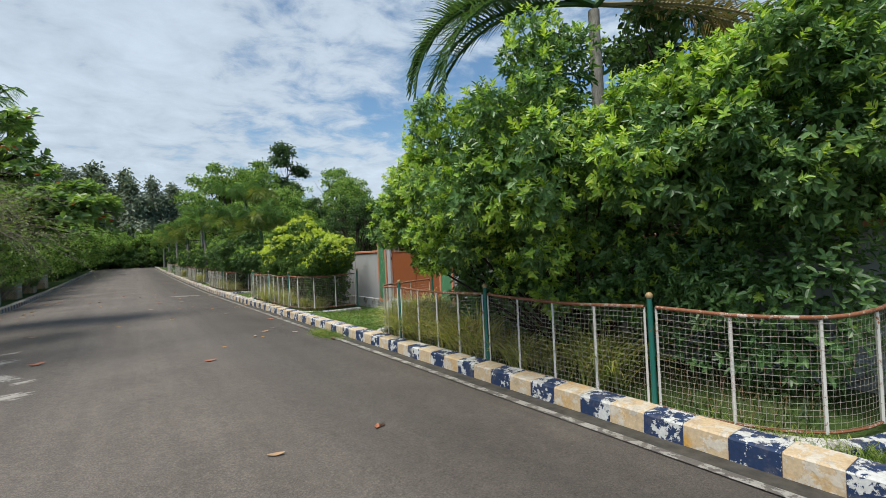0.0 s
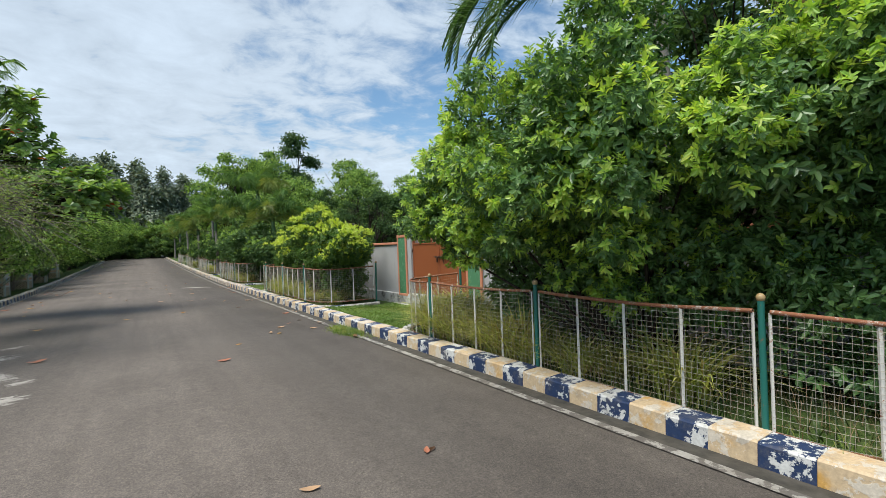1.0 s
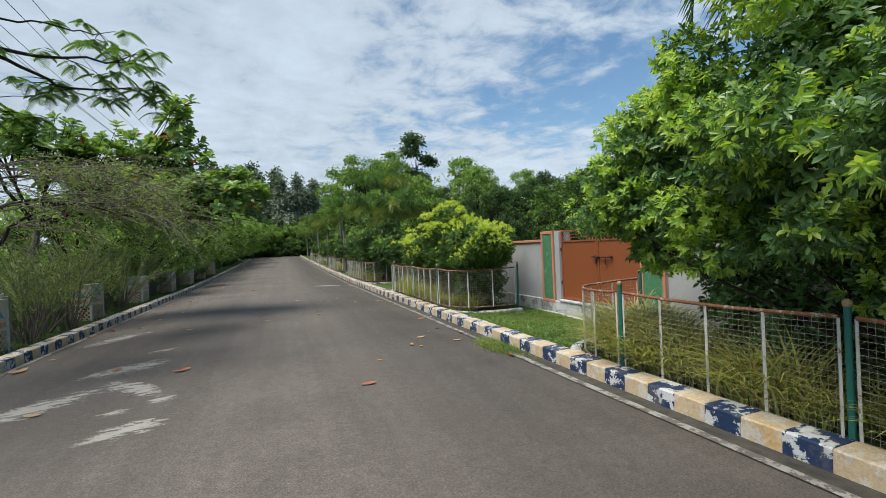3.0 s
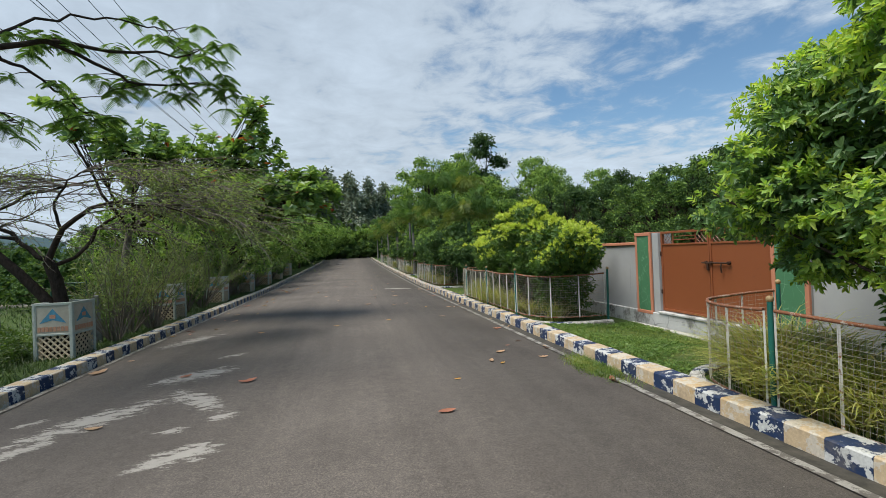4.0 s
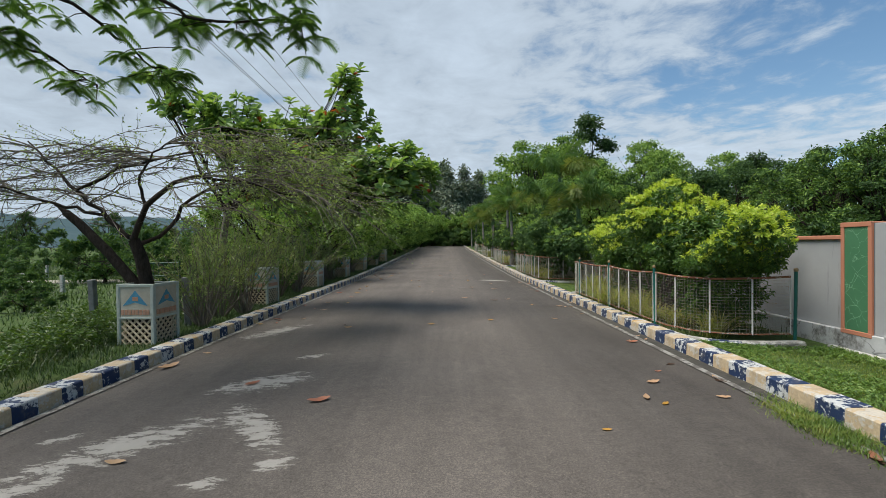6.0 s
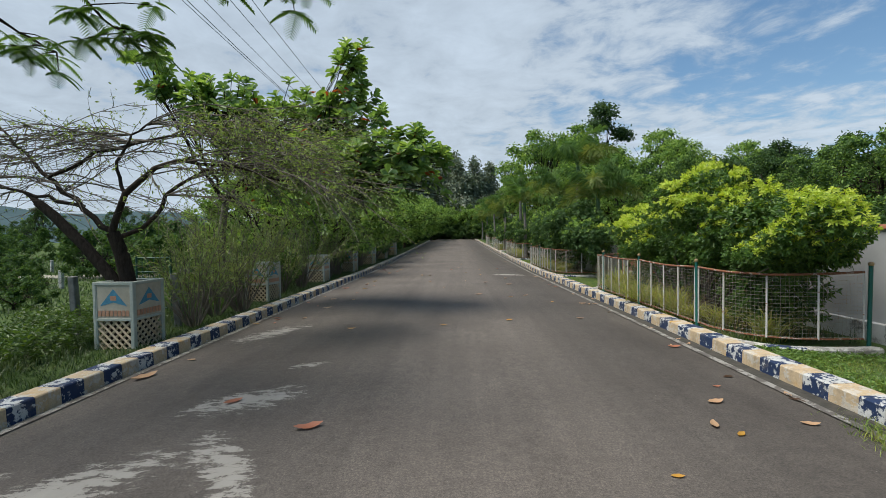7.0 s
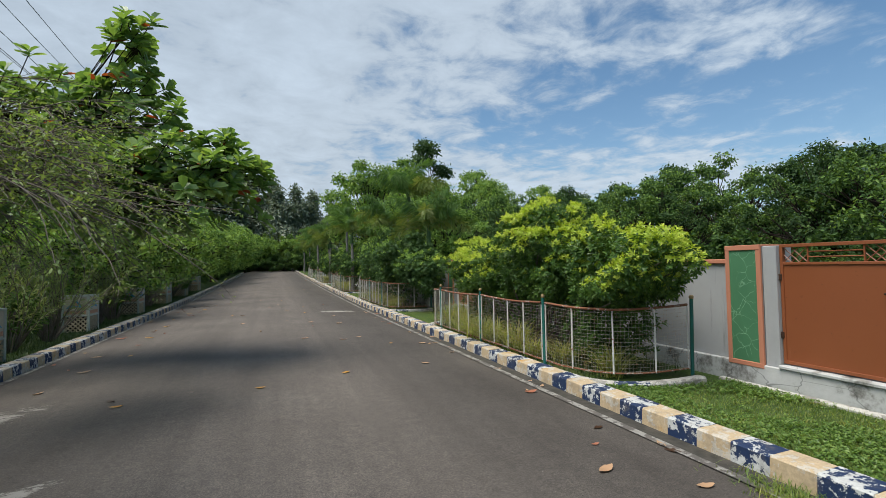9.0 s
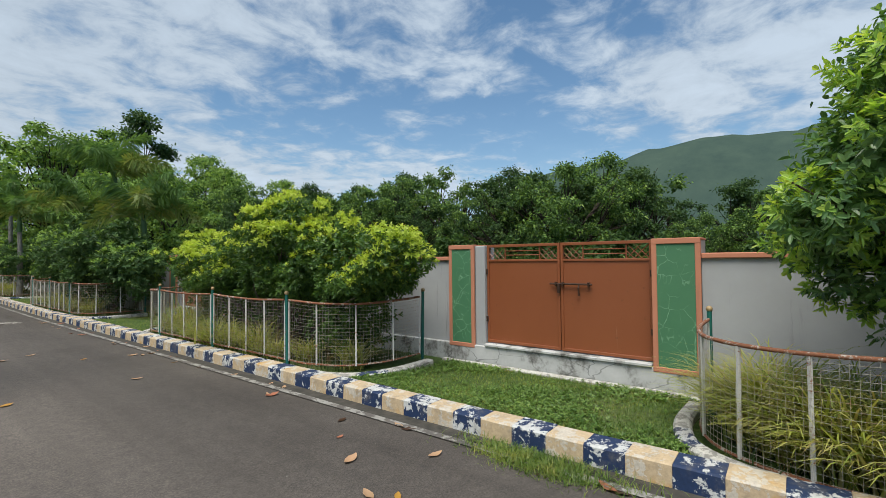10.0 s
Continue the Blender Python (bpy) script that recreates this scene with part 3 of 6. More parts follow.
def ground():
    prof = [(-1800, 0.0), (-300, 0.0), (-60, -0.02), (-20, -0.02), (-9, 0.0), (-7.2, 0.03), (-5.6, 0.1), (-4.66, 0.12), (-4.6, -0.1), (-4.3, -0.14), (3.9, -0.14), (4.0, -0.1),
            (4.05, 0.13), (5.3, 0.09), (6.45, 0.03), (6.8, 0.1), (12, 0.15), (60, 0.2), (300, 0.2), (1800, 0.2)]
    ys = [-1500, -200, -40, *range(-10, 120, 3), 250, 600, 2500]
    v = [(x, y, z + float(rise(y)) + (0.05 * noise.noise(Vector((x * 0.4, y * 0.4, 0))) if (x < -7 or x > 6.7) else 0)) for y in ys for x, z in prof]
    n = len(prof)
    f = [(i * n + j, i * n + j + 1, (i + 1) * n + j + 1, (i + 1) * n + j) for i in range(len(ys) - 1) for j in range(n - 1)]
    tagged(new("ground", mesh_of("ground", v, f, M_EARTH, True)), "green-brown earth with patchy grass and weeds", "ground", kind="structure")


def road():
    xs = np.linspace(-4.38, 3.8, 15)
    ys = np.arange(-30, 131, 2.0)
    v = [(x, y, road_z(x) + float(rise(y))) for y in ys for x in xs]
    n = len(xs)
    f = [(i * n + j, i * n + j + 1, (i + 1) * n + j + 1, (i + 1) * n + j) for i in range(len(ys) - 1) for j in range(n - 1)]
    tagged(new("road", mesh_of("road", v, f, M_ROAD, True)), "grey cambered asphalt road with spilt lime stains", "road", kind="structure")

    def strip(name, x0, x1, dz, material, label):
        v, f = [], []
        ys = np.arange(-30, 131, 2.0)
        for y in ys:
            j = 0.012 * noise.noise(Vector((x0, y * 1.7, 3)))
            v += [(x0 + j, y, road_z(x0) + dz + float(rise(y))), (x1 + j, y, road_z(x1) + dz + float(rise(y)))]
        f = [(2 * i, 2 * i + 1, 2 * i + 3, 2 * i + 2) for i in range(len(ys) - 1)]
        tagged(new(name, mesh_of(name, v, f, material)), label, "road edge", kind="structure")

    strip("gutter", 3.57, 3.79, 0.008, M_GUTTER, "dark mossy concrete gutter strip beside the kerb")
    strip("road_line", 3.46, 3.57, 0.012, M_LINE, "worn white edge line painted on the asphalt")
    strip("road_line", -4.34, -4.22, 0.012, M_LINE, "worn white edge line painted on the asphalt")


BLOCK = 0.354


def kerb_block_mesh(name, material, mirror, BLOCK):
    s = -1 if mirror else 1
    prof = [(0, -0.12), (0.012, 0.185), (0.026, 0.2), (0.28, 0.205), (0.3, 0.19), (0.3, -0.12)]
    b = Build()
    e = 0.003
    rows = []
    for y, k in ((0.0005, e), (e * 2, 0), (BLOCK - e * 2, 0), (BLOCK - 0.0005, e)):
        rows.append([(s * (x + (k if x < 0.15 else -k)), y, z - (k if z > 0 else 0)) for x, z in prof])
    v = [p for r in rows for p in r]
    f = [(6 * i + j, 6 * i + (j + 1) % 6, 6 * i + 6 + (j + 1) % 6, 6 * i + 6 + j) for i in range(3) for j in range(6)]
    f += [(0, 1, 4, 5), (1, 2, 3, 4), (18, 19, 22, 23), (19, 20, 21, 22)]
    return b.add(v, f).mesh(name, material)


def kerb(x, mirror, start, BLOCK, label):
    k = tagged(new("kerb"), label, "kerb", kind="structure")
    two = [kerb_block_mesh("kerb_block", m, mirror, BLOCK) for m in (M_BLUE, M_CREAM)]
    r = random.Random(3 if mirror else 4)
    for i in range(290):
        y = start + i * BLOCK
        part("kerb_block", two[i % 2], k, at=pose(x + r.uniform(-0.004, 0.004), y, r.uniform(-0.004, 0.003) + float(rise(y)), 0, r.uniform(-0.5, 0.5), r.uniform(-0.35, 0.35)))


def lawn(name, x0, x1, y0, y1, count, length, material, label, z=None, keep=None, width=0.006):
    x, y = rng.uniform(x0, x1, count), rng.uniform(y0, y1, count)
    if keep:
        m = keep(x, y)
        x, y = x[m], y[m]
    c = len(x)
    base = np.stack([x, y, np.full(c, z) if np.isscalar(z) else z(x)], 1)
    way = np.stack([rng.normal(scale=0.5, size=c), rng.normal(scale=0.5, size=c), np.ones(c)], 1)
    me = blades(name, base, way, length * rng.uniform(0.5, 1.3, c), width, material, 0.5, 2)
    return tagged(new(name, me), label, "grass", kind="stuff")


# ---- boundary wall, gates, fences (one bay repeats every 11.9 m) ----
BAY, GATE_Y = 11.9, 10.88
BAYS = (-1, 0, 1, 2, 3, 4)


def gate():
    """Double sheet-metal gate; its origin is on the ground midway between the leaves."""
    g = thing("gate", "closed double gate of red-brown painted sheet steel with trellis top", "gate", "boundary gates")
    for s in (-1, 1):
        leaf = part("leaf", Build().box((-0.012, min(s * 0.012, s * 1.32), 0.42), (0.012, max(s * 0.012, s * 1.32), 1.78), 0.003).mesh("leaf", M_GATE), g)
        fr = Build()
        y0, y1 = sorted((s * 0.006, s * 1.325))
        for lo, hi in (((-0.03, y0, 0.4), (0.03, y1, 0.445)), ((-0.03, y0, 2.005), (0.03, y1, 2.05)), ((-0.028, y0, 1.765), (0.028, y1, 1.8)),
                       ((-0.032, y0, 0.4), (0.032, y0 + 0.04, 2.05)), ((-0.032, y1 - 0.04, 0.4), (0.032, y1, 2.05))):
            fr.box(lo, hi, 0.004)
        part("frame", fr.mesh("frame", M_GATE), leaf)
        tr = Build()
        for a in (y0 + 0.04, y1 - 0.34):
            for c in range(4):
                for d in (1, -1):
                    u0, u1 = a + c * 0.1, a + c * 0.1 + 0.2 * d
                    z0, z1 = 1.8, 2.005
                    if u1 < a:
                        z1 = z0 + (z1 - z0) * (u0 - a) / (u0 - u1)
                        u1 = a
                    if u1 > a + 0.3:
                        z1 = z0 + (z1 - z0) * (a + 0.3 - u0) / (u1 - u0)
                        u1 = a + 0.3
                    if abs(u1 - u0) > 0.01:
                        tr.tube([(0, u0, z0), (0, u1, z1)], 0.006, 4)
            tr.box((-0.012, a + 0.3 if a < (y0 + y1) / 2 else a - 0.015, 1.8), (0.012, a + 0.315 if a < (y0 + y1) / 2 else a, 2.005))
        for z in (1.87, 1.94):
            tr.tube([(0, y0 + 0.34, z), (0, y1 - 0.34, z)], 0.008, 4)
        part("trellis", tr.mesh("trellis", M_GATE), leaf)
        for z in (0.75, 1.55):
            part("hinge", Build().box((-0.05, s * 1.32 - 0.02, z), (-0.01, s * 1.32 + 0.025, z + 0.09), 0.006).mesh("hinge", M_STEEL), leaf)
    bolt = part("slide_bolt", Build().tube([(-0.055, 0.16, 1.42), (-0.055, -0.5, 1.42)], 0.014, 8).box((-0.07, -0.06, 1.39), (-0.012, -0.03, 1.45), 0.004)
                .box((-0.07, 0.05, 1.39), (-0.012, 0.08, 1.45), 0.004).box((-0.07, -0.46, 1.39), (-0.012, -0.43, 1.45), 0.004).mesh("slide_bolt", M_STEEL), g, "rusty steel slide bolt")
    part("handle", Build().tube([(-0.05, -0.3, 1.42), (-0.075, -0.3, 1.36), (-0.06, -0.3, 1.25)], 0.014, 6).mesh("handle", M_STEEL), bolt)
    part("hasp", Build().box((-0.07, 0.0, 1.28), (-0.035, 0.04, 1.42), 0.006).mesh("hasp", M_STEEL), bolt)
    return g


def pilaster(y0, y1):
    p = thing("gate_pillar", "masonry gate pillar with green panel in terracotta border", "pillar", "gate pillars")
    part("core", Build().box((-0.04, y0 + 0.005, 0.3), (0.36, y1 - 0.005, 2.03), 0.006).mesh("core", M_WALL), p)
    b = Build()
    for lo, hi in (((-0.075, y0, 0.3), (-0.03, y0 + 0.065, 2.04)), ((-0.075, y1 - 0.065, 0.3), (-0.03, y1, 2.04)), ((-0.078, y0, 1.985), (-0.03, y1, 2.055)), ((-0.078, y0, 0.29), (-0.03, y1, 0.36))):
        b.box(lo, hi, 0.006)
    b.box((-0.078, y0, 2.032), (0.38, y1, 2.06), 0.006)
    part("border", b.mesh("border", M_TRIM), p)
    part("panel", Build().box((-0.062, y0 + 0.06, 0.355), (-0.03, y1 - 0.06, 1.99)).mesh("panel", M_GREEN), p, "green panel webbed with pale cracks")
    return p


def arc(sign, off=0.0, n=22):
    """Plan of the rounded fence corner: from the front line back to the wall, off metres outwards towards the gate."""
    key = [(4.07 - off * 0.0, 3.5), (4.08 - off * 0.1, 3.1 - off * 0.2), (4.2 - off * 0.5, 2.62 - off * 0.6), (4.5 - off * 0.45, 2.26 - off * 0.9), (5.0, 2.1 - off), (5.7, 2.1 - off)]
    t = np.linspace(0, len(key) - 1, n)
    k = np.array(key)
    pts = []
    for a in t:
        i = min(int(a), len(key) - 2)
        u = a - i
        p0, p1, p2, p3 = k[max(i - 1, 0)], k[i], k[i + 1], k[min(i + 2, len(key) - 1)]
        pts.append(0.5 * (2 * p1 + (p2 - p0) * u + (2 * p0 - 5 * p1 + 4 * p2 - p3) * u * u + (3 * p1 - p0 - 3 * p2 + p3) * u ** 3))
    return [(x, sign * y) for x, y in pts]


def fence():
    """Wire-mesh fence round one planting bed; local y from the gate before it."""
    f = thing("mesh_fence", "wire mesh fence with rusty rails, white bars and green posts", "fence", "planting bed fences")
    far = [(x, BAY + y) for x, y in arc(-1)]
    near = arc(1)[::-1]
    mid = 3.5 + (BAY - 7.0) / 2
    runs = [near, [(4.07, 3.5 + (mid - 3.5) * i / 6) for i in range(7)], [(4.07, mid + (BAY - 3.5 - mid) * i / 6) for i in range(7)], far]
    posts = [near[0], near[-1], (4.07, mid), far[0], far[-1]]
    pm = Build().tube([(0, 0, 0.05), (0, 0, 1.28)], 0.026, 8).mesh("post", M_POST, True)
    km = Build().ball((0, 0, 1.305), 0.036).mesh("knob", M_KNOB, True)
    for x, y in posts:
        p = part("post", pm, f, at=pose(x + 0.01, y, 0, random.uniform(-1, 1), random.uniform(-1, 1)))
        part("knob", km, p)
    r = random.Random(5)
    for run in runs:
        q = np.array(run)
        s = np.concatenate([[0], np.cumsum(np.linalg.norm(np.diff(q, axis=0), axis=1))])
        at = lambda d: np.array([np.interp(d, s, q[:, 0]), np.interp(d, s, q[:, 1])])
        total = s[-1]
        sag = lambda d: 1.2 - 0.035 * math.sin(math.pi * d / total) + 0.008 * noise.noise(Vector((d * 2, run[0][1], 0)))
        d0, d1 = 0.06, total - 0.06
        line = np.linspace(d0, d1, max(8, len(run)))
        panel = part("panel_frame", Build().tube([(*at(d), sag(d)) for d in line], 0.019, 6).mesh("panel_frame", M_RUST, True), f, "rusty tubular top rail")
        part("bottom_rail", Build().tube([(*at(d), 0.262 + 0.01 * noise.noise(Vector((d * 3, 0, 1)))) for d in line], 0.013, 6).mesh("bottom_rail", M_RUST), panel)
        nb = 6 if run is far else 5
        for i in range(nb):
            d = d0 + (d1 - d0) * i / (nb - 1)
            x, y = at(d)
            w = 0.015 if i in (0, nb - 1) else 0.019
            lean = r.uniform(-0.012, 0.012)
            part("bar", Build().tube([(x, y, 0.25), (x + lean, y + lean, sag(d) - 0.01)], w * 0.85, 4).mesh("bar", M_BAR), panel)
        wires = Build()
        for i in range(int((d1 - d0) / 0.052)):
            d = d0 + 0.052 * (i + 0.5)
            x, y = at(d)
            wires.tube([(x - 0.012, y, 0.25), (x - 0.012 + r.uniform(-0.006, 0.006), y, sag(d))], 0.0013, 3, False)
        for i in range(17):
            z = 0.285 + i * 0.054
            wires.tube([(at(d)[0] - 0.014, at(d)[1], z + (sag(d) - 1.2) * i / 17 + 0.006 * noise.noise(Vector((d * 4, z * 9, 2)))) for d in line], 0.0018, 3, False)
        part("wire_mesh", wires.mesh("wire_mesh", M_WIRE), panel)
    return f


def corner_kerb():
    """Rounded low kerb round one end of a bed, with its flat end at the wall."""
    made = []
    for s, lift in ((1, 0), (-1, BAY)):
        pts = [(x, y + lift, 0) for x, y in arc(s, 0.16, 26)]
        k = thing("bed_kerb", "curved white and blue painted kerb round a planting bed", "kerb", "planting bed kerbs")
        prof = [(-0.08, 0.0), (-0.08, 0.155), (-0.06, 0.18), (0.06, 0.185), (0.085, 0.16), (0.085, 0.0)]
        n = 7
        for i in range(n):
            a, b = round(i * 25 / n), round((i + 1) * 25 / n)
            m = M_BLUE if i % 3 == 1 and i > 0 else M_WHITE
            part("kerb_block", Build().sweep(pts[a:b + 1], prof).mesh("kerb_block", m), k)
        made.append(k)
    return made


def boundary():
    wall = tagged(new("wall_boundary"), "white plastered boundary wall with terracotta coping", "wall", kind="structure")
    lo = GATE_Y - 2 * BAY
    for k in range(-2, 6):
        g = GATE_Y + k * BAY
        a, b = g + 1.9 + 0.17, g + BAY - 1.92
        part("wall_panel", Build().box((6.5, a, 0.0), (6.66, b, 1.79)).mesh("wall_panel", M_WALL), wall)
        part("coping", Build().box((6.46, a, 1.79), (6.7, b, 1.86), 0.01).mesh("coping", M_TRIM), wall)
        part("plinth", Build().box((6.43, g - 1.95, -0.1), (6.75, g + BAY - 1.955, 0.34), 0.012).mesh("plinth", M_PLINTH), wall)
        part("sill", Build().box((6.4, g - 1.32, 0.342), (6.8, g + 1.32, 0.385), 0.008).mesh("sill", M_PLINTH), wall)
        part("jamb", Build().box((6.47, g + 1.335, 0.34), (6.8, g + 1.525, 2.035), 0.008).mesh("jamb", M_WALL), wall)
        part("edging", Build().box((6.22, g - 2.0, -0.05), (6.34, g + 2.1, 0.085), 0.02).mesh("edging", M_WHITE), wall)
    for piece in wall.children:
        lift(piece.data)


def build_bays():
    g, fe, ks = gate(), fence(), corner_kerb()
    pl, pr = pilaster(1.53, 2.07), pilaster(-1.92, -1.335)
    first = True
    for k in BAYS:
        y = GATE_Y + k * BAY
        at = climb(0, y)
        if first:
            g.matrix_basis, fe.matrix_basis = climb(6.56, y), climb(0, y, -0.075)
            for o in ks:
                o.matrix_basis = at
            pl.matrix_basis = pr.matrix_basis = climb(6.5, y)
            first = False
            continue
        copy_thing(g, climb(6.56, y))
        copy_thing(fe, at)
        for o in ks:
            copy_thing(o, at)
        copy_thing(pl, climb(6.5, y))
        copy_thing(pr, climb(6.5, y))


# ---- plants ----
def grow_stems(base, tops, r0, r1, material, parent, steps=5, curl=0.12):
    for t in tops:
        s = np.array(base) + np.append(rng.normal(scale=0.12, size=2), 0)
        n = steps + 1
        w = np.linspace(0, 1, n)[:, None]
        p = s * (1 - w) + np.array(t) * w + rng.normal(scale=curl, size=(n, 3)) * np.sin(w * math.pi)
        part("stem", Build().tube(p, np.linspace(r0, r1, n), 5, False).mesh("stem", material), parent)


def bush(name, label, category, group, blobs, base, shoots, per, size, mature, young, young_share, stems=14, fill=None, fill_n=0, lobes=0, lobe_r=(0.25, 0.45), tops=0.5, along=0.0):
    """Shrub of leafy shoots on the shells of its clumps, over bare stems."""
    t = thing(name, label, category, group, pose(base[0], base[1], base[2]))
    off = np.array(base)
    p, out, k = on_blobs(lumps(blobs, lobes, *lobe_r), shoots, 0.5, inside=0.5) if lobes else on_blobs(blobs, shoots, 0.45)
    p = p - off
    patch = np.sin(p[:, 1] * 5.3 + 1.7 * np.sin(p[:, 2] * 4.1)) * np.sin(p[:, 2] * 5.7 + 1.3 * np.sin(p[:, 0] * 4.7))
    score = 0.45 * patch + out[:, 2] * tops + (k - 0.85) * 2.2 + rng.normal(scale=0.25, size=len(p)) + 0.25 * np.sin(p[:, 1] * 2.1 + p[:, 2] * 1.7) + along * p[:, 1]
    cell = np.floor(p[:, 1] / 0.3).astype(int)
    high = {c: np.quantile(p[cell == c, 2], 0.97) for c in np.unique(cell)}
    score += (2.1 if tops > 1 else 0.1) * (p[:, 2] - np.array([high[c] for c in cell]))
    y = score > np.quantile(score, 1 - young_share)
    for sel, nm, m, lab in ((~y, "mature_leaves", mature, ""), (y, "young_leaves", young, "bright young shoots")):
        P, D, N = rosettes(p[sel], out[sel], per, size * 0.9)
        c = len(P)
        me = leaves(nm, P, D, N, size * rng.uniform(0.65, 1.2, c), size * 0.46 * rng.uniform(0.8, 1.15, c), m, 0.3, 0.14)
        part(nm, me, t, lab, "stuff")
    b = np.array(blobs) - np.array([*off, 0, 0, 0])
    tops = [b[i % len(b), :3] + rng.normal(size=3) * b[i % len(b), 3:] * 0.45 for i in range(stems)]
    grow_stems((0, 0, 0), tops, 0.03, 0.008, M_BARKG if mature is M_DURANTA else M_BARK, t)
    if fill:
        core = np.array(blobs) * np.array([1, 1, 1, 0.84, 0.84, 0.84])
        q, out, _ = on_blobs(np.concatenate([core, np.array(fill)]), fill_n, 0.5)
        P, D, N = rosettes(q - off, out, 5, size)
        c = len(P)
        part("inner_leaves", leaves("inner_leaves", P, D, N, size * 1.25 * rng.uniform(0.7, 1.2, c), size * 0.58, mature, 0.3, 0.2), t, kind="stuff")
    return t


def tree(name, label, group, at, height, trunk_r, clumps, count, leaf, mats, bare=0.35, trunk_mat=None, lean=(0, 0), lobed=True):
    """Trunk, limbs to each clump, and a crown of leaves with gaps."""
    t = thing(name, label, "tree", group, at)
    cs = np.array(clumps, float) * height
    top = np.array([lean[0], lean[1], bare * height])
    b = Build()
    path = np.linspace(0, 1, 7)[:, None] * top + rng.normal(scale=0.03 * height * 0.2, size=(7, 3)) * np.array([1, 1, 0])
    path[0] = 0
    b.tube(path, np.linspace(trunk_r * 1.25, trunk_r * 0.75, 7), 8, False)
    part("trunk", b.mesh("trunk", trunk_mat or M_BARK, True), t)
    b = Build()
    for c in cs:
        n = 6
        w = np.linspace(0, 1, n)[:, None]
        p = path[-1] * (1 - w) + c[:3] * w + rng.normal(scale=0.02 * height, size=(n, 3)) * np.sin(w * math.pi)
        b.tube(p, np.linspace(trunk_r * 0.55, trunk_r * 0.12, n), 5, False)
        for _ in range(4):
            e = c[:3] + rng.normal(size=3) * c[3:] * 0.55
            b.tube(np.linspace(0, 1, 4)[:, None] * (e - p[3]) + p[3] + rng.normal(scale=0.05, size=(4, 3)), np.linspace(trunk_r * 0.2, trunk_r * 0.05, 4), 4, False)
    part("branchwork", b.mesh("branchwork", trunk_mat or M_BARK), t, kind="stuff")
    p, out, k = on_blobs(lumps(cs, len(cs) * 7, 0.03 * height, 0.07 * height), count // 4, 0.55, -0.6, 0.5) if lobed else on_blobs(cs, count // 4, 0.6)
    P, D, N = rosettes(p, out, 4, leaf * 1.2, 0.2)
    P = P + rng.normal(scale=leaf * 0.5, size=P.shape)
    c = len(P)
    half = rng.random(c) < 0.75
    for sel, m in ((half, mats[0]), (~half, mats[1])):
        n = sel.sum()
        part("crown", leaves("crown", P[sel], D[sel], N[sel], leaf * rng.uniform(0.6, 1.25, n), leaf * 0.55 * rng.uniform(0.7, 1.2, n), m, 0.25, 0.2), t, kind="stuff")
    return t


def frond_mesh(name, length, pairs, leaflet, width, material, arch=0.9, plume=False, droop=0.35, tilt=0.9):
    """A palm frond: an arching rachis with leaflets on both sides, or all round it."""
    n = 12
    s = np.linspace(0, 1, n)
    ang = tilt - arch * s ** 1.3 * 1.6
    step = length / (n - 1)
    x = np.concatenate([[0], np.cumsum(np.cos(ang[:-1]) * step)])
    z = np.concatenate([[0], np.cumsum(np.sin(ang[:-1]) * step)])
    path = np.stack([x, 0 * x, z], 1)
    t = np.repeat(np.linspace(0.16, 1, pairs), 2)
    sd = np.tile([1, -1], pairs)
    P = np.stack([np.interp(t, s, x), 0 * t, np.interp(t, s, z)], 1)
    a = np.interp(t, s, ang)
    fwd = np.stack([np.cos(a), 0 * a, np.sin(a)], 1)
    upv = np.stack([-np.sin(a), 0 * a, np.cos(a)], 1)
    c = len(t)
    roll = rng.uniform(-1.5, 1.5, c) if plume else rng.normal(0.35, 0.12, c)
    side = np.stack([0 * t, sd, 0 * t], 1) * np.cos(roll)[:, None] + upv * np.sin(roll)[:, None]
    D = unit(fwd * rng.uniform(0.4, 0.75, c)[:, None] + side)
    L = leaflet * np.sin(np.clip(t * 1.02, 0, 1) * math.pi * 0.86 + 0.35) * rng.uniform(0.85, 1.1, c) + 0.05
    if plume:
        me = leaves(name, P, D, upv + 0.2 * side, L, width, material, 0.35, droop)
    else:
        me = blades(name, P, D, L, width, material, droop * 2.2, 4)
    b = Build().tube(path, np.linspace(0.028, 0.006, n) * length / 2.5, 5, False)
    rm = b.mesh("rachis", material)
    return me, rm


def palm(name, label, group, at, trunk_h, r, fronds, kinds, shaft=True, set_fronds=()):
    t = thing(name, label, "palm tree", group, at)
    z = np.linspace(0, trunk_h, 14)
    rr = r * (1.25 - 0.45 * z / trunk_h) * (1 + 0.05 * (np.arange(14) % 2))
    part("trunk", Build().tube(np.stack([0.04 * np.sin(z), 0 * z, z], 1), rr, 10, False).mesh("trunk", M_PALMBARK, True), t)
    if shaft:
        part("crownshaft", Build().tube([(0, 0, trunk_h - 0.05), (0, 0, trunk_h + 0.4), (0, 0, trunk_h + 0.8)], [r * 1.1, r * 0.95, r * 0.4], 10, False).mesh("crownshaft", M_PALM, True), t)
    rr = random.Random(len(name) + fronds)
    for i in range(fronds):
        me, rm = kinds[i % len(kinds)]
        f = part("frond", me, t, at=pose(0, 0, trunk_h + (0.6 if shaft else 0.1) - 0.02 * i, 0, rr.uniform(-26, 8) + (i % 3) * 14 - 10, i * 137.5 + rr.uniform(-14, 14)))
        part("rachis", rm, f)
    for (me, rm), ry, rz in set_fronds:
        part("rachis", rm, part("frond", me, t, at=pose(0, 0, trunk_h + 0.1, 0, ry, rz)))
    return t


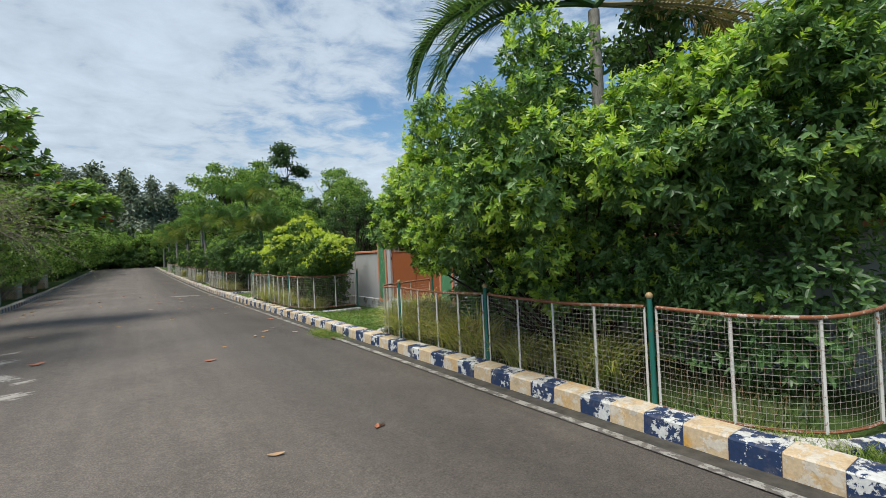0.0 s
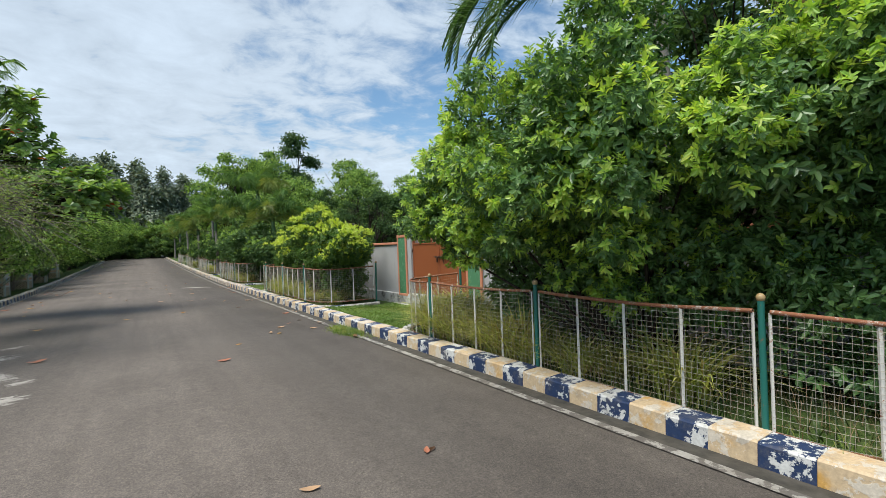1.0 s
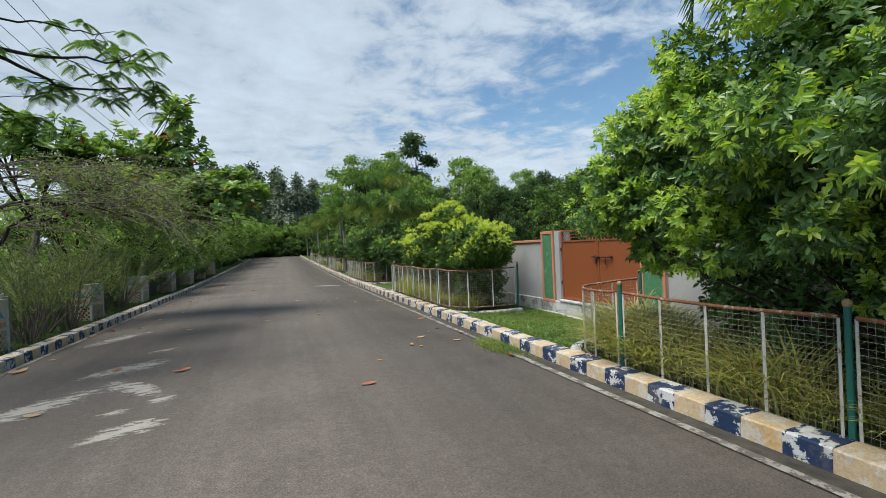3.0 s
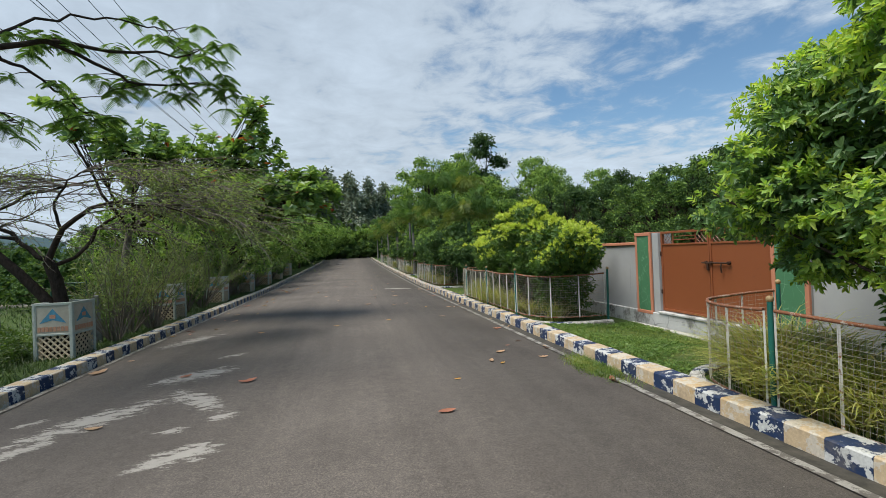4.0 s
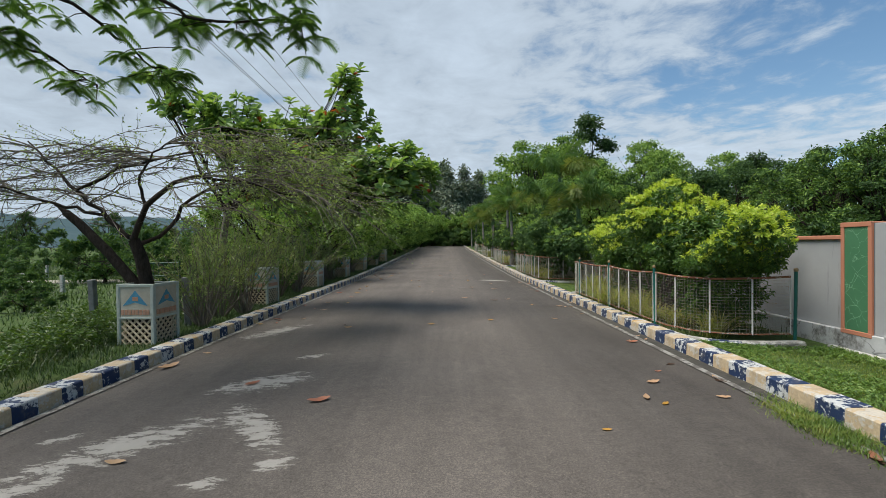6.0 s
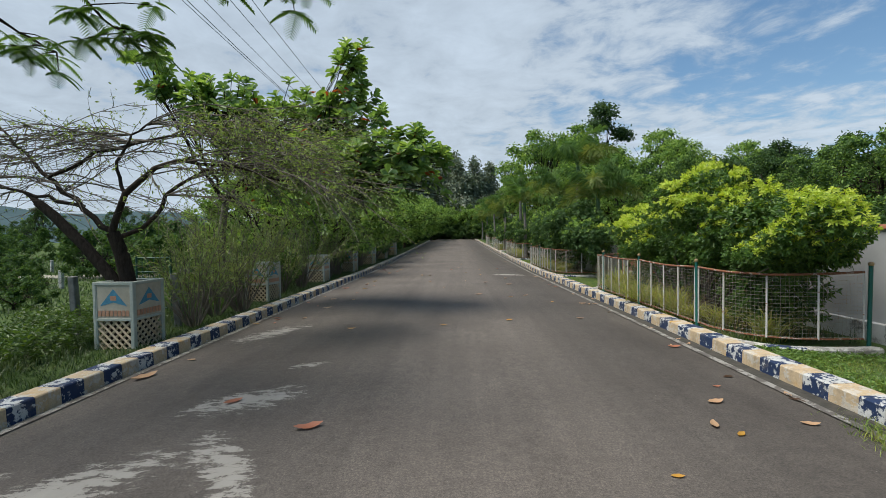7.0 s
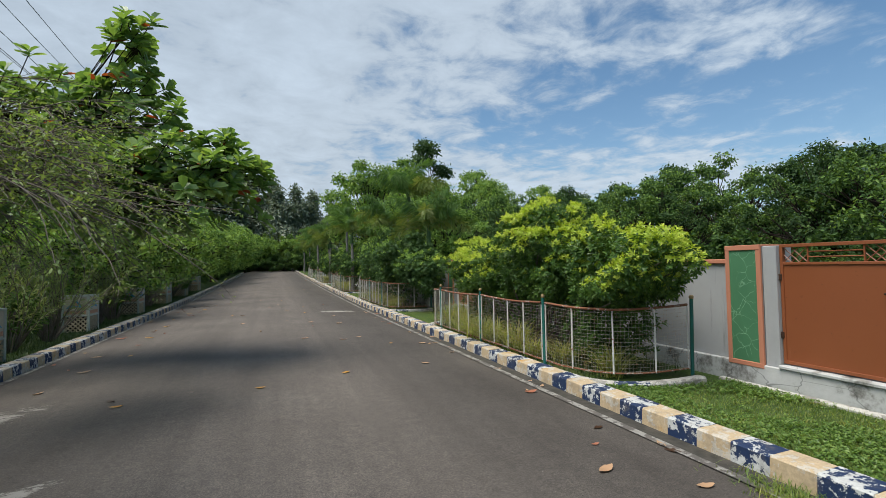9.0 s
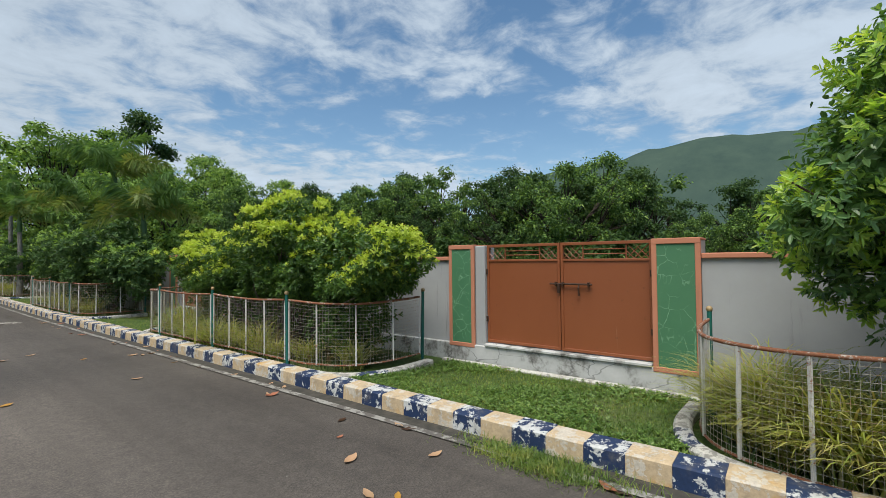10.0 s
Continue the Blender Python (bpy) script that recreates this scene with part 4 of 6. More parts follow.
def grass_clump(name, n, length, material, label, group):
    a = rng.uniform(0, 2 * math.pi, n)
    lean = rng.uniform(0.1, 0.75, n)
    base = np.stack([0.1 * rng.normal(size=n), 0.1 * rng.normal(size=n), 0 * a], 1)
    way = np.stack([np.cos(a) * lean, np.sin(a) * lean, np.ones(n)], 1)
    me = blades(name, base, way, length * rng.uniform(0.55, 1.15, n), 0.026, material, 1.2, 5)
    return tagged(new(name, me), label, "ornamental grass", group)


def oleander(name, label, group, h=2.0, n=26, spread=0.8):
    t = thing(name, label, "shrub", group)
    b = Build()
    P, D = [], []
    for i in range(n):
        a = rng.uniform(0, 2 * math.pi)
        w = wander((0.08 * math.cos(a), 0.08 * math.sin(a), 0), (spread * math.cos(a) * rng.uniform(0.2, 1), spread * math.sin(a) * rng.uniform(0.2, 1), 1.1), h * rng.uniform(0.65, 1.1), 7, 0.1)
        b.tube(w, np.linspace(0.013, 0.004, 8), 4, False)
        for _ in range(46):
            s = rng.uniform(0.4, 1)
            j = min(int(s * 7), 6)
            P.append(w[j] * (1 - (s * 7 - j)) + w[j + 1] * (s * 7 - j))
            D.append(unit(w[j + 1] - w[j]) * 0.9 + rng.normal(scale=0.55, size=3))
    part("stemwork", b.mesh("stemwork", M_TWIG), t, kind="stuff")
    c = len(P)
    part("foliage", leaves("foliage", P, D, rng.normal(size=(c, 3)) + [0, 0, 1], rng.uniform(0.09, 0.16, c), 0.02, M_OLEANDER, 0.2, 0.2), t, kind="stuff")
    return t


def fallen_leaf(material, size):
    """A dry curled leaf lying on the road."""
    t = np.linspace(0, 1, 7)
    w = np.sin(np.clip(t, 0.02, 0.98) * math.pi) ** 0.8 * 0.5 * size * 0.42
    curl = 0.1 * size * (t - 0.5) ** 2 * 4 * (0.4 + rng.random()) + 0.004
    v, f = [], []
    for i in range(7):
        x = (t[i] - 0.5) * size
        v += [(x, -w[i], curl[i] + 0.25 * w[i]), (x, 0, curl[i]), (x, w[i], curl[i] + rng.uniform(0.2, 0.6) * w[i])]
    f = [(3 * i + j, 3 * i + j + 1, 3 * i + j + 4, 3 * i + j + 3) for i in range(6) for j in range(2)]
    return mesh_of("fallen_leaf", v, f, material, True)


# ---- roadside boxes on the other side ----
def planter_box():
    """Tree guard: boards with an emblem over a pierced lattice, on two sides seen from the road and two behind."""
    t = thing("tree_guard", "cream concrete tree guard with diamond lattice and painted emblem boards", "tree guard", "roadside tree guards")
    W, H, Z = 0.62, 1.06, 0.5
    for k, (m, full) in enumerate(((pose(0, 0, 0, 0, 0, 0), True), (pose(W / 2, W / 2, 0, 0, 0, 90), True), (pose(-W / 2, W / 2, 0, 0, 0, 90), False), (pose(0, W, 0), False))):
        side = part("side_panel", Build().box((-W / 2, -0.02, Z), (W / 2, 0.02, H), 0.004).mesh("side_panel", M_BOARD), t, at=m)
        fr = Build()
        for lo, hi in (((-W / 2 - 0.03, -0.035, 0), (-W / 2 + 0.02, 0.035, H + 0.02)), ((W / 2 - 0.02, -0.035, 0), (W / 2 + 0.03, 0.035, H + 0.02)), ((-W / 2, -0.034, H - 0.03), (W / 2, 0.034, H + 0.02)), ((-W / 2, -0.034, Z - 0.03), (W / 2, 0.034, Z + 0.01))):
            fr.box(lo, hi, 0.006)
        part("frame", fr.mesh("frame", M_FRAME), side)
        lat = Build()
        step = 0.123
        for d in (1, -1):
            for i in range(-6, 8):
                x0, x1 = -W / 2 + i * step, -W / 2 + i * step + d * (Z - 0.03)
                z0, z1 = 0.02, Z - 0.02
                lo_t, hi_t = 0.0, 1.0
                for lim, sg in ((-W / 2, 1), (W / 2, -1)):
                    a, b = (x0 - lim) * sg, (x1 - lim) * sg
                    if a < 0 and b < 0:
                        lo_t = 2
                    elif a < 0:
                        lo_t = max(lo_t, a / (a - b))
                    elif b < 0:
                        hi_t = min(hi_t, a / (a - b))
                if hi_t - lo_t > 0.05:
                    lat.tube([(x0 + (x1 - x0) * q, 0.004 * d, z0 + (z1 - z0) * q) for q in (lo_t, hi_t)], 0.02, 4)
        part("lattice", lat.mesh("lattice", M_LATTICE), side)
        if k == 0:
            # added block, coloured dark so that the lattice holes look shaded
            part("soil", Build().box((-W / 2 + 0.05, 0.05, 0), (W / 2 - 0.05, W - 0.05, 0.62), 0.04).mesh("soil", M_INNERDARK), t, "dark block added inside the guard for its inner shade")
        if full:
            y = -0.024
            emb = Build()
            cx, cz = 0.0, 0.8
            emb.add([(cx - 0.23, y, cz - 0.1), (cx, y, cz + 0.17), (cx, y, cz + 0.17), (cx, y, cz - 0.04), (cx + 0.23, y, cz - 0.1), (cx, y, cz + 0.17), (cx, y, cz + 0.17), (cx, y, cz - 0.04)],
                    [(0, 3, 2, 1), (4, 5, 6, 7)])
            part("emblem", emb.mesh("emblem", M_LOGO), side, "faded blue triangular emblem")
            part("emblem_centre", Build().box((cx - 0.05, y - 0.004, cz - 0.01), (cx + 0.05, y - 0.001, cz + 0.06)).mesh("emblem_centre", M_ORANGE), side)
            letter = Build().box((0, y - 0.003, 0.545), (0.052, y + 0.002, 0.635)).mesh("lettering_bar", M_ORANGE)
            for i in range(8):
                part("lettering_bar", letter, side, at=pose(-0.26 + i * 0.066, 0, 0))
    return t


def thorn_tree():
    """Leaning tree whose long bare branches lie in flat layers and droop over the road side."""
    t = thing("thorn_tree", "leaning dark-barked thorny tree with bare grey twigs and sparse leaves", "tree", at=pose(-5.5, 13.95, 0.08))
    fork = np.array([-0.08, -0.2, 1.86])
    part("trunk", Build().tube([(0.14, 0.1, 0), (0.1, 0.05, 0.5), (0.05, -0.05, 1.0), (0.0, -0.12, 1.5), fork], [0.17, 0.14, 0.12, 0.11, 0.095], 9, False).mesh("trunk", M_BARK, True), t)
    part("broken_trunk", Build().tube([(0.08, 0.0, 0.55), (-0.18, -0.1, 1.1), (-0.6, -0.15, 1.65), (-1.05, -0.2, 2.15), (-1.3, -0.2, 2.36)], [0.1, 0.1, 0.09, 0.08, 0.07], 8, False)
         .tube([(-1.28, -0.2, 2.34), (-1.42, -0.2, 2.46), (-1.5, -0.22, 2.5)], [0.06, 0.03, 0.008], 5, False).mesh("broken_trunk", M_BARK, True), t, "broken leaning stem with splintered end")
    limbs = []
    for pts, r in (((fork, (0.2, -0.3, 2.4), (0.6, -0.35, 2.8), (1.15, -0.4, 2.95), (2.05, -0.35, 2.87), (3.0, -0.3, 2.55)), 0.06),
                   (((-0.06, -0.18, 1.75), (0.35, 0.1, 2.0), (0.6, 0.2, 2.5), (1.1, 0.3, 2.9), (1.9, 0.4, 3.0), (2.8, 0.5, 2.7)), 0.045),
                   ((fork, (-0.55, -0.2, 2.28), (-1.15, -0.15, 2.75), (-1.7, -0.1, 3.3), (-2.1, 0, 3.7)), 0.05),
                   (((-0.55, -0.2, 2.28), (-1.2, -0.4, 2.45), (-2.0, -0.5, 2.75), (-2.8, -0.5, 2.9)), 0.035),
                   (((0.2, -0.3, 2.4), (0.1, -0.3, 2.9), (0.25, -0.2, 3.4), (0.7, -0.1, 3.7)), 0.03),
                   (((-1.15, -0.15, 2.75), (-0.5, 0.1, 3.2), (0.4, 0.3, 3.5), (1.4, 0.4, 3.55), (2.3, 0.4, 3.35)), 0.03)):
        q = np.array(pts)
        s = np.linspace(0, len(q) - 1, 14)
        q = np.stack([np.interp(s, np.arange(len(q)), q[:, i]) for i in range(3)], 1) + rng.normal(scale=0.022, size=(14, 3))
        limbs.append(q)
        part("limb", Build().tube(q, np.linspace(r, 0.012, 14), 6, False).mesh("limb", M_BARK, True), t)
    b = Build()
    rods = []
    for i in range(130):
        q = limbs[i % 6]
        s = q[rng.integers(5, 13)]
        sx = 1 if s[0] > 0.3 else (-1 if rng.random() < 0.7 else 1)
        w = wander(s, (sx, rng.normal(0, 0.55), rng.uniform(0.0, 0.5)), rng.uniform(1.4, 2.6), 12, 0.07, -0.05)
        w[:, 2] = np.minimum(w[:, 2], 3.95)
        b.tube(w, np.linspace(0.013, 0.003, 13), 4, False)
        rods.append(w)
    P, D = [], []
    for i in range(1700):
        q = rods[rng.integers(130)]
        j = rng.integers(2, 12)
        s = q[j]
        right = s[0] > 0.9
        way = unit(q[j + 1] - q[j]) + rng.normal(scale=(0.45, 0.6, 0.3), size=3) + (np.array([0.35, 0, -0.2]) if right else np.zeros(3))
        w = wander(s, way, rng.uniform(0.3, 0.95), 6, 0.12, -0.05 if right else 0.0)
        b.tube(w, np.linspace(0.0065, 0.0024, 7), 3, False)
        high = w[-1][2] > 3.45
        for _ in range(12 if right else (9 if high else 2)):
            k = rng.integers(2, 7)
            P.append(w[k] + rng.normal(scale=0.035, size=3))
            D.append(rng.normal(size=3))
    part("twig_tangle", b.mesh("twig_tangle", M_TWIG), t, "tangle of bare grey twigs", "stuff")
    c = len(P)
    part("foliage", leaves("foliage", P, D, rng.normal(size=(c, 3)) + [0, 0, 1.5], rng.uniform(0.03, 0.065, c), rng.uniform(0.018, 0.03, c), M_THORN, 0.2, 0.1), t, kind="stuff")
    return t


def almond_tree():
    base = np.array([-6.9, 19.6, 0.05])
    t = thing("almond_tree", "Indian almond tree with large glossy leaves, a few turned red", "tree", at=pose(*base))
    trunk = np.array([(0, 0, 0), (0.1, -0.05, 1.0), (0.15, -0.1, 2.0), (0.35, -0.2, 2.9)])
    part("trunk", Build().tube(trunk, [0.15, 0.12, 0.11, 0.09], 9, False).mesh("trunk", M_BARKG, True), t)
    ends = [((-1.6, 16.9, 3.3), 1.2, 36), ((-0.9, 16.9, 3.6), 0.6, 26), ((-2.2, 17.2, 3.15), 0.85, 36), ((-3.0, 17.2, 3.7), 0.85, 36), ((-2.5, 17.1, 3.6), 1.0, 30), ((-2.5, 17.2, 5.0), 0.7, 20), ((-2.35, 17.1, 5.75), 0.5, 10), ((-3.3, 18.0, 4.4), 0.95, 50), ((-4.3, 17.6, 4.55), 0.95, 46),
            ((-5.4, 17.3, 4.8), 0.85, 36), ((-6.4, 17.0, 5.3), 0.6, 14), ((-7.0, 16.9, 5.9), 0.4, 6), ((-3.0, 17.6, 3.4), 0.9, 26), ((-4.6, 18.4, 3.5), 1.0, 22)]
    b = Build()
    P, O = [], []
    for e, spread, n in ends:
        e = np.array(e) - base
        q = np.linspace(0, 1, 8)[:, None] * (e - trunk[-1]) + trunk[-1]
        q[:, 2] += 0.35 * np.sin(np.linspace(0, 1, 8) * math.pi) * (1 if e[2] < 4 else -1)
        q += rng.normal(scale=0.05, size=q.shape)
        limb = part("limb", Build().tube(q, np.linspace(0.06, 0.02, 8), 6, False).mesh("limb", M_BARK), t)
        for i in range(int(n * 2.1)):
            d = unit(rng.normal(size=3) * np.array([1, 0.9, 0.62]))
            s = e + d * spread * rng.uniform(0.4, 1.22)
            k = q[rng.integers(4, 8)]
            w = np.linspace(0, 1, 4)[:, None] * (s - k) + k + np.array([0, 0, -0.08]) * np.array([0, 1, 1, 0])[:, None]
            b.tube(w, np.linspace(0.014, 0.007, 4), 4, False)
            P.append(s)
            O.append(unit(d + np.array([0, 0, 0.9])))
    part("twig_tangle", b.mesh("twig_tangle", M_BARK), t, kind="stuff")
    P, D, N = rosettes(np.array(P), np.array(O), 10, 0.12, 0.5)
    c = len(P)
    red = rng.random(c) < 0.012
    for sel, m, nm in ((~red, M_ALMOND, "foliage"), (red, M_REDLEAF, "red_leaves")):
        n = sel.sum()
        part(nm, leaves(nm, P[sel], D[sel], N[sel], rng.uniform(0.17, 0.29, n), rng.uniform(0.11, 0.16, n), m, 0.3, 0.3, 0.62), t, kind="stuff")
    return t


def feather_tree():
    """Tall feathery-leaved tree that hangs over the road; its trunk stands on the verge."""
    base = np.array([-6.3, 9.2, 0.05])
    t = thing("feather_tree", "spreading roadside tree with dark limbs and feathery compound leaves", "tree", at=pose(*base))
    part("trunk", Build().tube([(0, 0, 0), (0.05, 0.02, 1.2), (0.25, 0.05, 2.3), (0.8, 0.1, 3.3), (1.5, 0.2, 3.8)], [0.2, 0.17, 0.13, 0.08, 0.055], 9, False).mesh("trunk", M_BARK, True), t)
    b = Build()
    P, D = [], []
    fork, out = (-4.8, 9.4, 3.85), (-3.75, 9.6, 4.3)
    # the last eight limbs are an unseen upper crown, added to shade road and verge
    limbs = ((fork, out, (-3.3, 9.8, 4.48), (-2.85, 10.15, 4.54), (-2.3, 10.6, 4.72), (-1.9, 10.95, 4.9), 0.042, 16),
             ((-3.3, 9.8, 4.48), (-3.0, 10.1, 4.38), (-2.75, 10.35, 4.28), (-2.5, 10.55, 4.25), (-2.1, 10.75, 4.38), (-1.65, 10.95, 4.42), 0.026, 24),
             (out, (-3.85, 10.1, 4.35), (-3.9, 10.6, 4.4), (-3.85, 11.1, 4.3), (-3.8, 11.5, 4.2), (-3.75, 11.8, 4.1), 0.025, 18),
             (fork, (-4.75, 9.9, 3.95), (-4.8, 10.5, 4.1), (-4.85, 11.1, 4.15), (-4.9, 11.6, 4.15), (-4.85, 12.0, 4.1), 0.025, 20),
             (out, (-3.6, 10.0, 4.8), (-3.3, 10.5, 5.1), (-3.0, 10.9, 5.3), (-2.7, 11.2, 5.4), (-2.5, 11.5, 5.45), 0.02, 7),
             (fork, (-4.9, 9.9, 4.4), (-4.9, 10.6, 4.9), (-4.8, 11.2, 5.2), (-4.7, 11.8, 5.4), (-4.6, 12.3, 5.5), 0.035, 20),
             (fork, (-5.4, 9.8, 4.4), (-5.7, 10.4, 4.8), (-5.9, 11.0, 5.1), (-6.1, 11.7, 5.3), (-6.2, 12.3, 5.4), 0.035, 20),
             ((-5.4, 9.35, 3.4), (-6.2, 9.6, 4.2), (-7.0, 9.8, 4.8), (-7.6, 10.0, 5.1), (-8.2, 10.2, 5.3), (-8.7, 10.4, 5.4), 0.04, 18), *((fork, (-5.0, 9.3, 4.6), (-5.2 + x * 0.3, 9.2 + y * 0.3, 5.3), (-5.4 + x * 0.6, 9.2 + y * 0.6, 6.1), (-5.5 + x * 0.9, 9.2 + y * 0.9, 6.7), (-5.6 + x * 1.1, 9.2 + y * 1.1, 7.0), 0.04, 16)
                                                     for x, y in ((1.5, 0.3), (1.4, 1.9), (0.3, 2.2), (-1.5, 1.6), (-2.0, 0.2), (-0.6, -1.6), (1.1, -1.2), (0.1, 0.4))))
    for *pts, r, n in limbs:
        q = np.array(pts) - base
        s = np.linspace(0, 5, 14)
        q = np.stack([np.interp(s, np.arange(6), q[:, i]) for i in range(3)], 1)
        q[1:] += rng.normal(scale=0.018, size=(13, 3))
        part("limb", Build().tube(q, np.linspace(r, 0.008, 14), 6, False).mesh("limb", M_BARK, True), t)
        for i in range(n):
            k = q[13] if i < 5 else q[rng.integers(5, 14)]
            s = k + rng.normal(size=3) * np.array([0.2, 0.2, 0.1])
            b.tube([k, (k + s) / 2 + [0, 0, 0.02], s], [0.008, 0.006, 0.004], 4, False)
            a0 = rng.uniform(0, 2 * math.pi)
            for h in range(5):
                a = a0 + 1.26 * h + rng.normal(scale=0.3)
                P.append(s + rng.normal(scale=0.02, size=3))
                D.append((math.cos(a), math.sin(a), rng.uniform(-0.25, 0.25)))
    part("twig_tangle", b.mesh("twig_tangle", M_BARK), t, kind="stuff")
    P, D = np.array(P), unit(np.array(D))
    # each compound leaf: a drooping midrib with soft narrow pinnae on both sides
    sd = unit(np.cross(D, [0, 0, 1.0]))
    pp, dd, ll = [], [], []
    L = rng.uniform(0.13, 0.25, len(P))
    for i in range(12):
        s = 0.1 + 0.9 * i / 11
        q = P + D * (L * s)[:, None] + np.array([0, 0, -1.0]) * (L * 0.55 * s * s)[:, None]
        for k in (1, -1):
            pp.append(q)
            dd.append(unit(D * 0.55 + sd * k + [0, 0, -0.25 - 0.4 * s]))
            ll.append(L * 0.52 * math.sin(0.7 + s * 1.9))
    pp, dd, ll = map(np.concatenate, (pp, dd, ll))
    part("foliage", blades("foliage", pp, dd, ll, 0.021, M_MIMOSA, 1.1, 3), t, kind="stuff")
    return t


# ---- put the place together ----
ground()
road()
kerb(3.78, False, 2.07 - 20 * BLOCK, BLOCK, "concrete kerb in worn blue and cream painted blocks")
kerb(-4.38, True, 11.35 - 40 * 0.307, 0.307, "concrete kerb in worn navy and cream painted blocks")
boundary()
build_bays()

FICUS = [(4.45, 3.75, 2.7, 1.5, 1.0, 1.0), (4.7, 5.0, 2.8, 1.4, 1.1, 1.15), (4.8, 6.2, 2.7, 1.2, 0.95, 1.05), (5.5, 1.7, 2.6, 1.1, 1.1, 1.1), (4.45, 3.85, 3.85, 0.6, 0.55, 0.65),
         (4.7, 5.6, 3.45, 0.5, 0.5, 0.42), (5.25, 1.5, 3.55, 0.6, 0.5, 0.5), (4.7, 6.9, 2.9, 0.8, 0.65, 0.7), (4.7, 7.15, 2.2, 0.8, 0.74, 0.56), (4.9, 7.6, 1.95, 0.5, 0.5, 0.42), (4.4, 7.65, 2.45, 0.5, 0.45, 0.5), (4.7, 7.1, 3.1, 0.5, 0.4, 0.38), (4.65, 7.3, 3.35, 0.42, 0.4, 0.32),
         (5.3, 4.0, 1.6, 0.9, 2.3, 0.8), (5.6, 2.7, 3.1, 0.8, 0.9, 0.5), (4.7, 2.6, 2.6, 0.9, 0.9, 0.9), (5.7, 0.7, 2.8, 0.8, 0.7, 0.9)]
bush("ficus_bush", "tall overgrown ficus with glossy leaves hanging over the fence", "bush", "", FICUS, (5.2, 4.3, 0.1), 16500, 8, 0.078, M_FICUS, M_FICUSY, 0.4, stems=26, lobes=210, lobe_r=(0.22, 0.42), tops=0.1, along=0.05,
     fill=[(5.5, 2.0, 1.1, 0.7, 1.2, 1.0), (5.5, 4.2, 1.2, 0.7, 1.4, 1.0), (5.5, 5.9, 1.2, 0.7, 1.1, 1.0), (5.6, 6.8, 1.4, 0.6, 0.65, 0.85), (5.2, 6.1, 0.9, 0.6, 0.8, 0.6)], fill_n=11000)
HEDGE = [(5.05, 12.95, 1.86, 0.78, 0.6, 0.48), (5.0, 13.8, 1.88, 0.9, 0.8, 0.54), (4.95, 14.7, 1.95, 0.92, 0.85, 0.72), (4.65, 14.9, 2.66, 0.4, 0.42, 0.34), (4.9, 15.7, 2.05, 0.95, 0.8, 0.82),
         (5.0, 15.9, 2.8, 0.4, 0.4, 0.34), (5.1, 17.1, 1.85, 0.95, 0.9, 0.68), (5.2, 18.4, 1.85, 0.95, 0.9, 0.66), (5.2, 19.6, 1.85, 0.9, 0.9, 0.62), (5.1, 16.2, 1.45, 0.8, 3.2, 0.36), (5.05, 13.55, 1.5, 0.85, 0.5, 0.36)]
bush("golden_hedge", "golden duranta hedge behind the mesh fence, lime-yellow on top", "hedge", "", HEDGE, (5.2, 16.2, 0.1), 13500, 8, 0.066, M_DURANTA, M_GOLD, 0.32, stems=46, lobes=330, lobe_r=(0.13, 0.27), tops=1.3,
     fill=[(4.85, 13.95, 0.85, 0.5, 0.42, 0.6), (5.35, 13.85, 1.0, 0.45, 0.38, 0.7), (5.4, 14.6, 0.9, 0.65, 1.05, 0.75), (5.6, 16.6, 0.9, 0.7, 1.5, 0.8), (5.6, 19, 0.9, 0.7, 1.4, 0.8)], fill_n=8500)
DARK = [(5.2, 24.3, 1.6, 0.8, 0.8, 0.75), (5.15, 25.4, 2.0, 0.95, 1.1, 1.1), (5.0, 26.6, 2.1, 1.0, 1.2, 1.15), (5.1, 28.2, 2.3, 1.1, 1.4, 1.3), (5.1, 30.2, 2.1, 1.0, 1.3, 1.2), (4.9, 31.5, 2.1, 0.8, 0.9, 1.0)]
bush("dark_shrub", "dense dark green shrub under foxtail palms", "bush", "", DARK, (5.2, 28.5, 0.1), 8200, 7, 0.1, M_SHRUB, M_TREEB, 0.12, stems=12, lobes=170, lobe_r=(0.24, 0.4), fill=[(5.3, 28.5, 1.0, 0.8, 3.6, 0.8)], fill_n=2500)
for y in (40.0, 52.0, 64.0):
    d = [(5.2, y - 2, 1.7, 1.0, 1.6, 0.9), (5.2, y + 1, 1.9, 1.0, 1.8, 1.0)]
    bush("dark_shrub", "dense dark green shrub under foxtail palms", "bush", "", d, (5.2, y, 0.1), 2200, 6, 0.14, M_SHRUB, M_TREEB, 0.15, stems=8, lobes=60, lobe_r=(0.25, 0.42))

big_frond = frond_mesh("frond", 3.7, 54, 0.74, 0.034, M_PALM, 1.2, False, 0.5, 0.35)
dry_frond = frond_mesh("frond", 3.3, 52, 0.72, 0.026, M_DRYPALM, 0.35, False, 1.1, 0.05)
plume = frond_mesh("frond", 2.5, 80, 0.5, 0.045, M_PLUME, 1.1, True, 0.35, 1.05)
plume_o = frond_mesh("frond", 2.2, 70, 0.46, 0.045, M_PALMO, 1.25, True, 0.35, 0.85)
